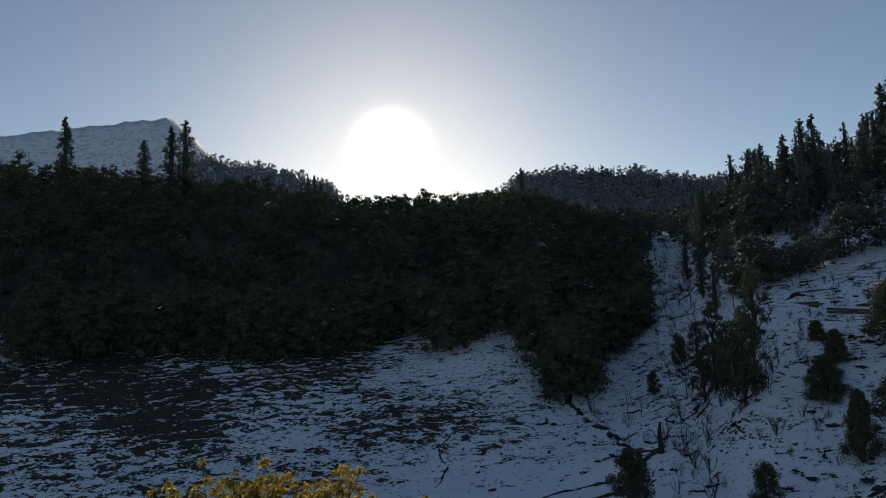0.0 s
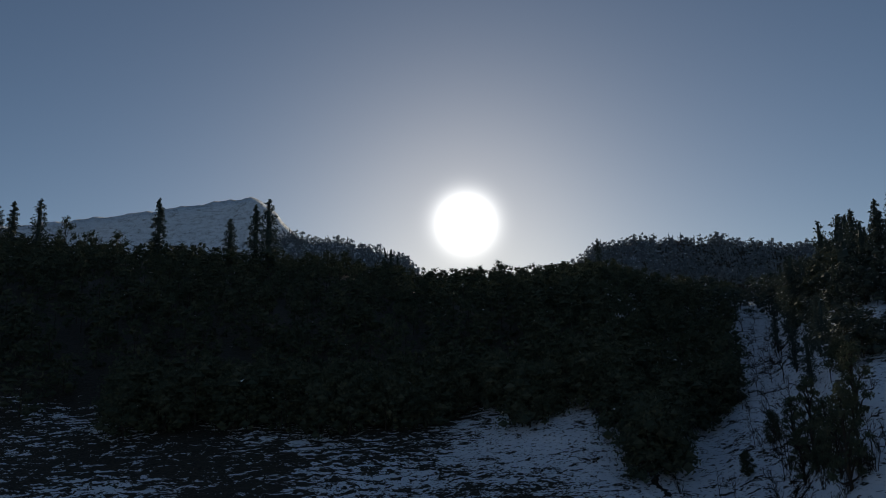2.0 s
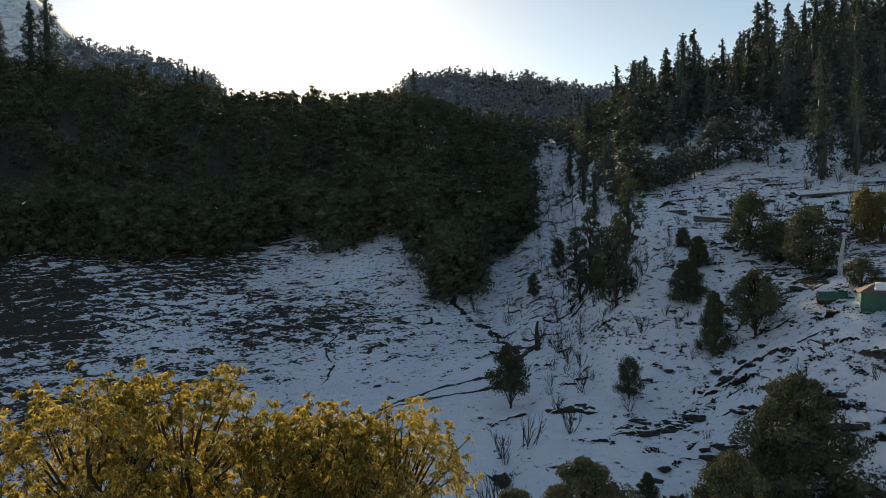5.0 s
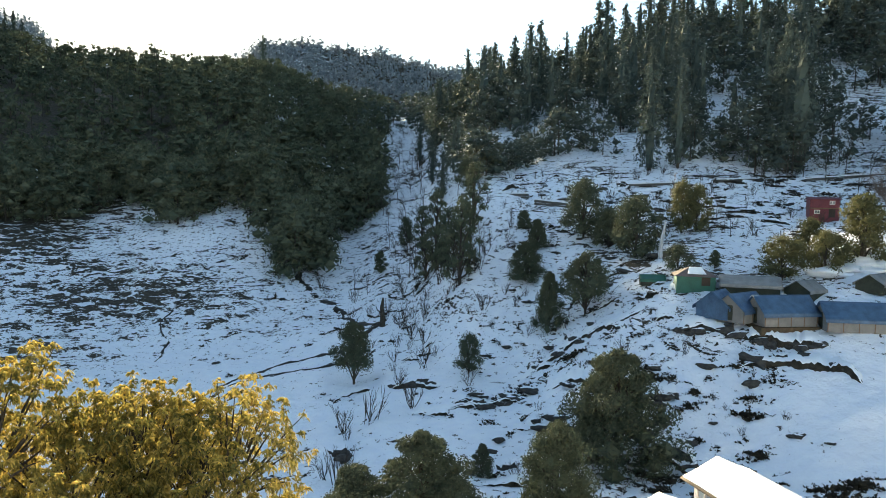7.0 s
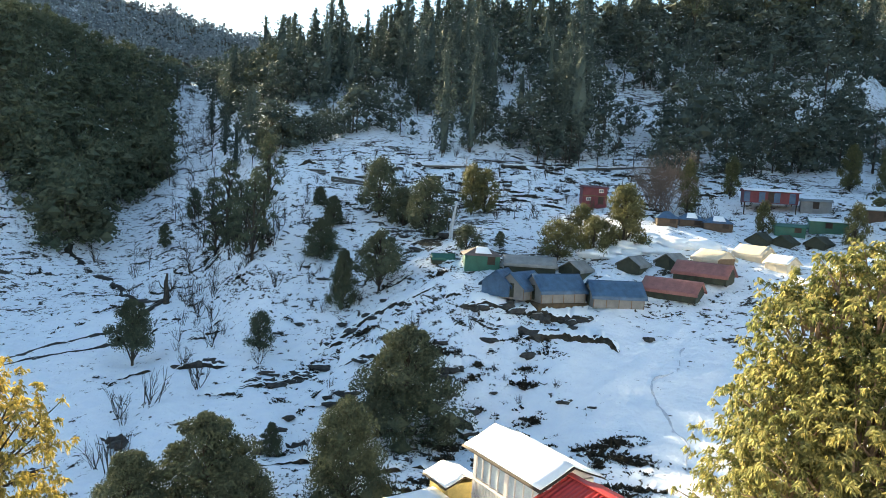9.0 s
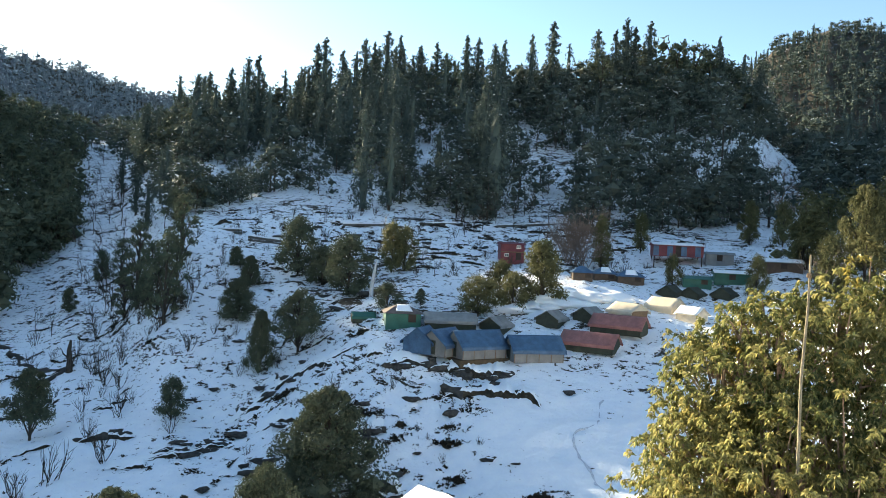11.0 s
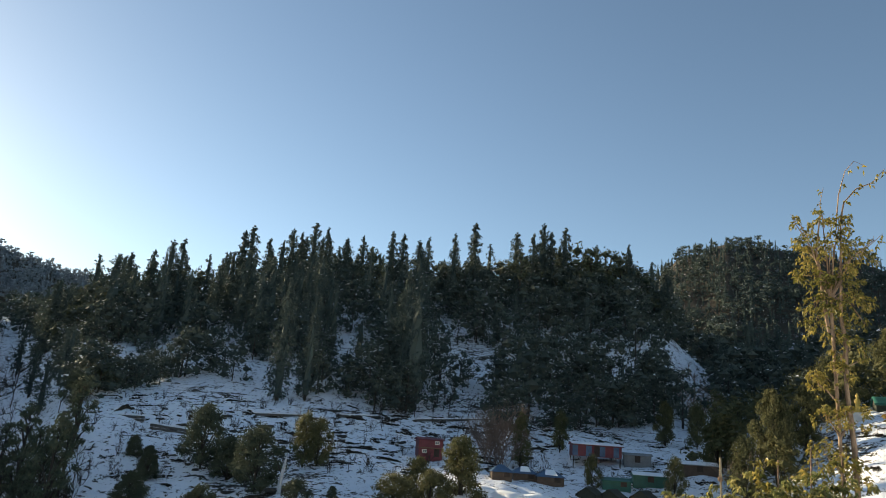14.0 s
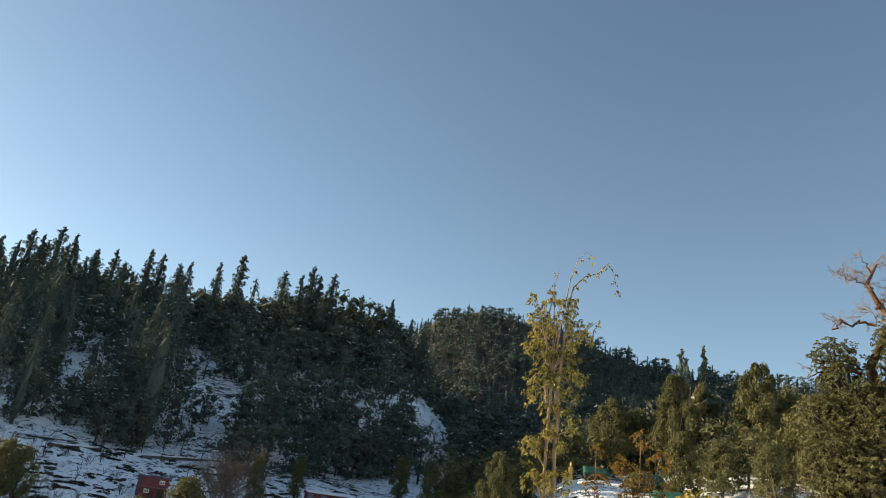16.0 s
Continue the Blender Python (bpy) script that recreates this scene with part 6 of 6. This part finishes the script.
stem([slim_at(75.95, 1.6), slim_at(75.7, 2.1), slim_at(75.5, 2.6), slim_at(75.9, 3.1)], [0.022, 0.018, 0.014, 0.005], "stem", slim)
stem([slim_at(76.9, -10.6), slim_at(77.0, -3), slim_at(76.95, 0.3), slim_at(76.75, 1.0), slim_at(76.9, 1.5), slim_at(76.7, 1.8), slim_at(76.9, 2.3), slim_at(77.1, 2.9), slim_at(77.4, 3.2)], [0.045, 0.038, 0.03, 0.024, 0.027, 0.022, 0.016, 0.009, 0.003], "stem", slim)
for row, rad in ((((77.0, 2.9), (77.4, 3.2), (78.2, 3.36), (79.2, 3.42), (80.0, 3.58)), (0.011, 0.01, 0.008, 0.007, 0.003)), (((79.9, 3.56), (80.35, 3.45), (80.55, 3.3), (80.65, 3.1)), (0.005, 0.004, 0.003, 0.002)),
                 (((76.8, 2.9), (77.1, 3.3), (77.6, 3.6), (78.2, 3.72), (78.9, 3.64)), (0.009, 0.007, 0.005, 0.004, 0.002)), (((76.1, 2.9), (75.9, 3.2), (76.2, 3.42)), (0.008, 0.005, 0.002)), (((75.2, 2.7), (74.6, 2.95), (74.0, 3.1)), (0.008, 0.005, 0.002)), (((77.9, 2.5), (78.8, 2.65), (79.6, 2.78)), (0.008, 0.005, 0.002))):
    stem([slim_at(a, z) for a, z in row], rad, "twig", slim, PALE_BARK, 5)
rr = np.random.default_rng(77)
hang = np.array([slim_at(a, z) for a, z in ((77.5, 3.2), (78.0, 3.3), (78.5, 3.36), (79.0, 3.4), (79.5, 3.46), (80.0, 3.5), (80.4, 3.4), (80.5, 3.3), (80.65, 3.15), (77.3, 3.4), (77.8, 3.6), (78.6, 3.62), (76.1, 3.35), (75.9, 3.2), (74.2, 3.05), (74.8, 2.9), (79.4, 2.72), (79.0, 2.6))])
leaves(rr, hang, np.tile([0.0, 0, 1], (len(hang), 1)), 4, 0.075, 0.012, 1.6, "leaves", SLIM_LEAF, slim, "")
slim.location += Vector((-math.cos(radians(76)), math.sin(radians(76)), 0)) * 0.12
POLE_WOOD = bark("weathered pole", (0.12, 0.10, 0.07), (0.34, 0.29, 0.20), 14.0)
pole = thing("wooden_pole", pose(*spot(67.8, 7.4, 0.0)), "slender weathered wooden pole rising among the leaves", "pole")
stem([(0, 0, -9.4), (0.015, 0, -3), (-0.02, 0.015, -1.0), (0.012, 0, -0.4), (0.018, 0, 0.07)], [0.022, 0.018, 0.013, 0.011, 0.009], "shaft", pole, POLE_WOOD)
box("crosspiece", (-0.02, 0.018, -0.016, 0.016, -0.13, -0.09), WOOD, pole)
for a, r, z in ((71.6, 9.0, 0.1), (73.6, 9.2, 0.25), (75.4, 9.4, 0.2), (64.0, 8.8, -0.5)):
    shoot = thing("leafy_shoot", pose(*spot(a, r, z - 3.0)), "upright shoot hung with yellow-green leaves", "shoot", "leafy shoots")
    stem([(0, 0, -4), (0.05, 0, 0), (0, 0.04, 1.5), (0.02, 0, 3.0)], [0.03, 0.025, 0.018, 0.006], "stem", shoot)
    rr = np.random.default_rng(int(a * 10))
    q = np.stack([rr.normal(0, 0.12, 34), rr.normal(0, 0.12, 34), rr.uniform(0.6, 3.0, 34)], -1)
    leaves(rr, q, np.tile([0.0, 0, 1], (34, 1)), 12, 0.085, 0.011, 1.2, "leaves", YELLOW_LEAF, shoot, "")
# the dead crown of the old oak
OAK_TOP = Vector((0, 0, 6)) - Vector((0, 0, old_oak.matrix_world.translation.z))
stem([tuple(OAK_TOP + Vector(p)) for p in ((0, 0, -12), (0.1, 0, 0), (-0.15, 0.35, 1.0), (0.1, -0.1, 1.9), (-0.1, -0.45, 2.8), (0.1, -0.1, 3.5), (0.0, 0.2, 4.2), (-0.2, -0.15, 4.9))], [0.3, 0.18, 0.17, 0.14, 0.13, 0.1, 0.08, 0.03], "dead_top", old_oak, DEAD_WOOD)
u = Vector((-math.cos(radians(98.3)), math.sin(radians(98.3)), 0))
for pts, rad in ((((0, 2.6), (1.0, 2.7), (2.2, 2.75), (2.6, 2.55)), (0.1, 0.085, 0.08, 0.06)), (((0, 4.0), (0.8, 4.3), (1.6, 4.5), (2.2, 4.6)), (0.07, 0.05, 0.035, 0.012)), (((0, 3.2), (-0.8, 3.5), (-1.4, 4.0)), (0.12, 0.09, 0.03)), (((0, 4.6), (0.6, 5.3)), (0.07, 0.02)), (((1.0, 0.8), (2.6, 1.0), (4.2, 0.7)), (0.12, 0.09, 0.03))):
    fine_p = np.linspace(0, len(pts) - 1, 4 * len(pts))
    run, rise, girths = [np.interp(fine_p, range(len(pts)), col) for col in ([p for p, _ in pts], [q for _, q in pts], rad)]
    crook = np.random.default_rng(int(rad[0] * 900)).normal(0, 0.07, (len(fine_p), 3)) * np.minimum(1, fine_p)[:, None]
    stem([tuple(OAK_TOP + u * (p * 0.55) + Vector((0, 0, q)) + Vector(c)) for p, q, c in zip(run, rise, crook)], [w * 0.55 for w in girths], "branch", old_oak, DEAD_WOOD)
    for p, q, turn in zip(run[3::3], rise[3::3], range(30, 400, 70)):
        sprig = part_of("dead_twig", BARES[1], old_oak)
        sprig.matrix_local = Matrix.Translation(OAK_TOP + u * (p * 0.55) + Vector((0, 0, q))) @ pose(0, 0, 0, 35 + turn % 50, 0, turn) @ Matrix.Diagonal((0.8, 0.8, 0.8, 1))
for h, turn in ((3.4, 20), (4.4, 140), (2.6, 250), (4.9, 320), (3.9, 200), (4.7, 70), (3.0, 120)):
    twig = part_of("dead_twig", BARES[1], old_oak)
    twig.matrix_local = Matrix.Translation(OAK_TOP + Vector((0, 0, h))) @ pose(0, 0, 0, 50, 0, turn) @ Matrix.Diagonal((1.3, 1.3, 1.3, 1))
TAN_TWIG = bark("tan twigs", (0.10, 0.075, 0.045), (0.26, 0.20, 0.12))
THICKET = mesh_of("branchwork", *bare_shape(np.random.default_rng(5), 5, 5, 0.5, 0.007), TAN_TWIG, True)
for a, r, h in ((87.5, 26, 10.6), (89.6, 25, 11.2), (91.4, 27, 11.6), (90.4, 24, 10.2), (86.4, 28, 9.6)):
    x, y, z = bearing(a, r)
    ob = thing("bare_thicket", pose(x, y, z - 0.2, 0, 0, a * 91) @ Matrix.Diagonal((h * 0.55, h * 0.55, h * 1.05, 1)), "leafless tan thicket in low sun", "shrub", "bare thickets")
    part_of("branchwork", THICKET, ob)

# ---- a golden statue on a white plinth beyond the saplings ----
def statue():
    bm = bmesh.new()
    rings = [(0.55, 0.9), (0.6, 1.1), (0.42, 1.4), (0.36, 1.9), (0.5, 2.3), (0.46, 2.6), (0.16, 2.8), (0.24, 3.0), (0.22, 3.25), (0.06, 3.45)]
    sides = 14
    loops = [[bm.verts.new((rad * math.cos(2 * math.pi * k / sides), 0.75 * rad * math.sin(2 * math.pi * k / sides), h)) for k in range(sides)] for rad, h in rings]
    for p, q in zip(loops, loops[1:]):
        for k in range(sides):
            bm.faces.new((p[k], p[(k + 1) % sides], q[(k + 1) % sides], q[k]))
    bm.faces.new(loops[-1])
    bm.faces.new(loops[0][::-1])
    me = bpy.data.meshes.new("statue")
    bm.to_mesh(me)
    bm.free()
    me.materials.append(GOLD)
    me.shade_smooth()
    x, y, z = bearing(77.8, 113)
    ob = tagged(new("statue", me), "plain golden-yellow statue on a white plinth", "statue")
    ob.matrix_world = pose(x, y, z)
    base = thing("plinth", pose(x, y, z), "white painted plinth standing in snow", "plinth")
    box("block", (-0.9, 0.9, -0.9, 0.9, -0.8, 0.85), WHITE_PAINT, base)
    box("cornice", (-1.0, 1.0, -1.0, 1.0, 0.8, 0.9), WHITE_PAINT, base)


statue()
tent(79.6, 118, 10, 3.6, 3.0, 1.2, 2.0, GREEN_PAINT, DARK_CANVAS, "green-roofed tent among the oaks", "green tents")
tent(83.2, 112, 20, 4.4, 3.4, 1.3, 2.4, GREEN_PAINT, DARK_CANVAS, "green-roofed tent among the oaks", "green tents")
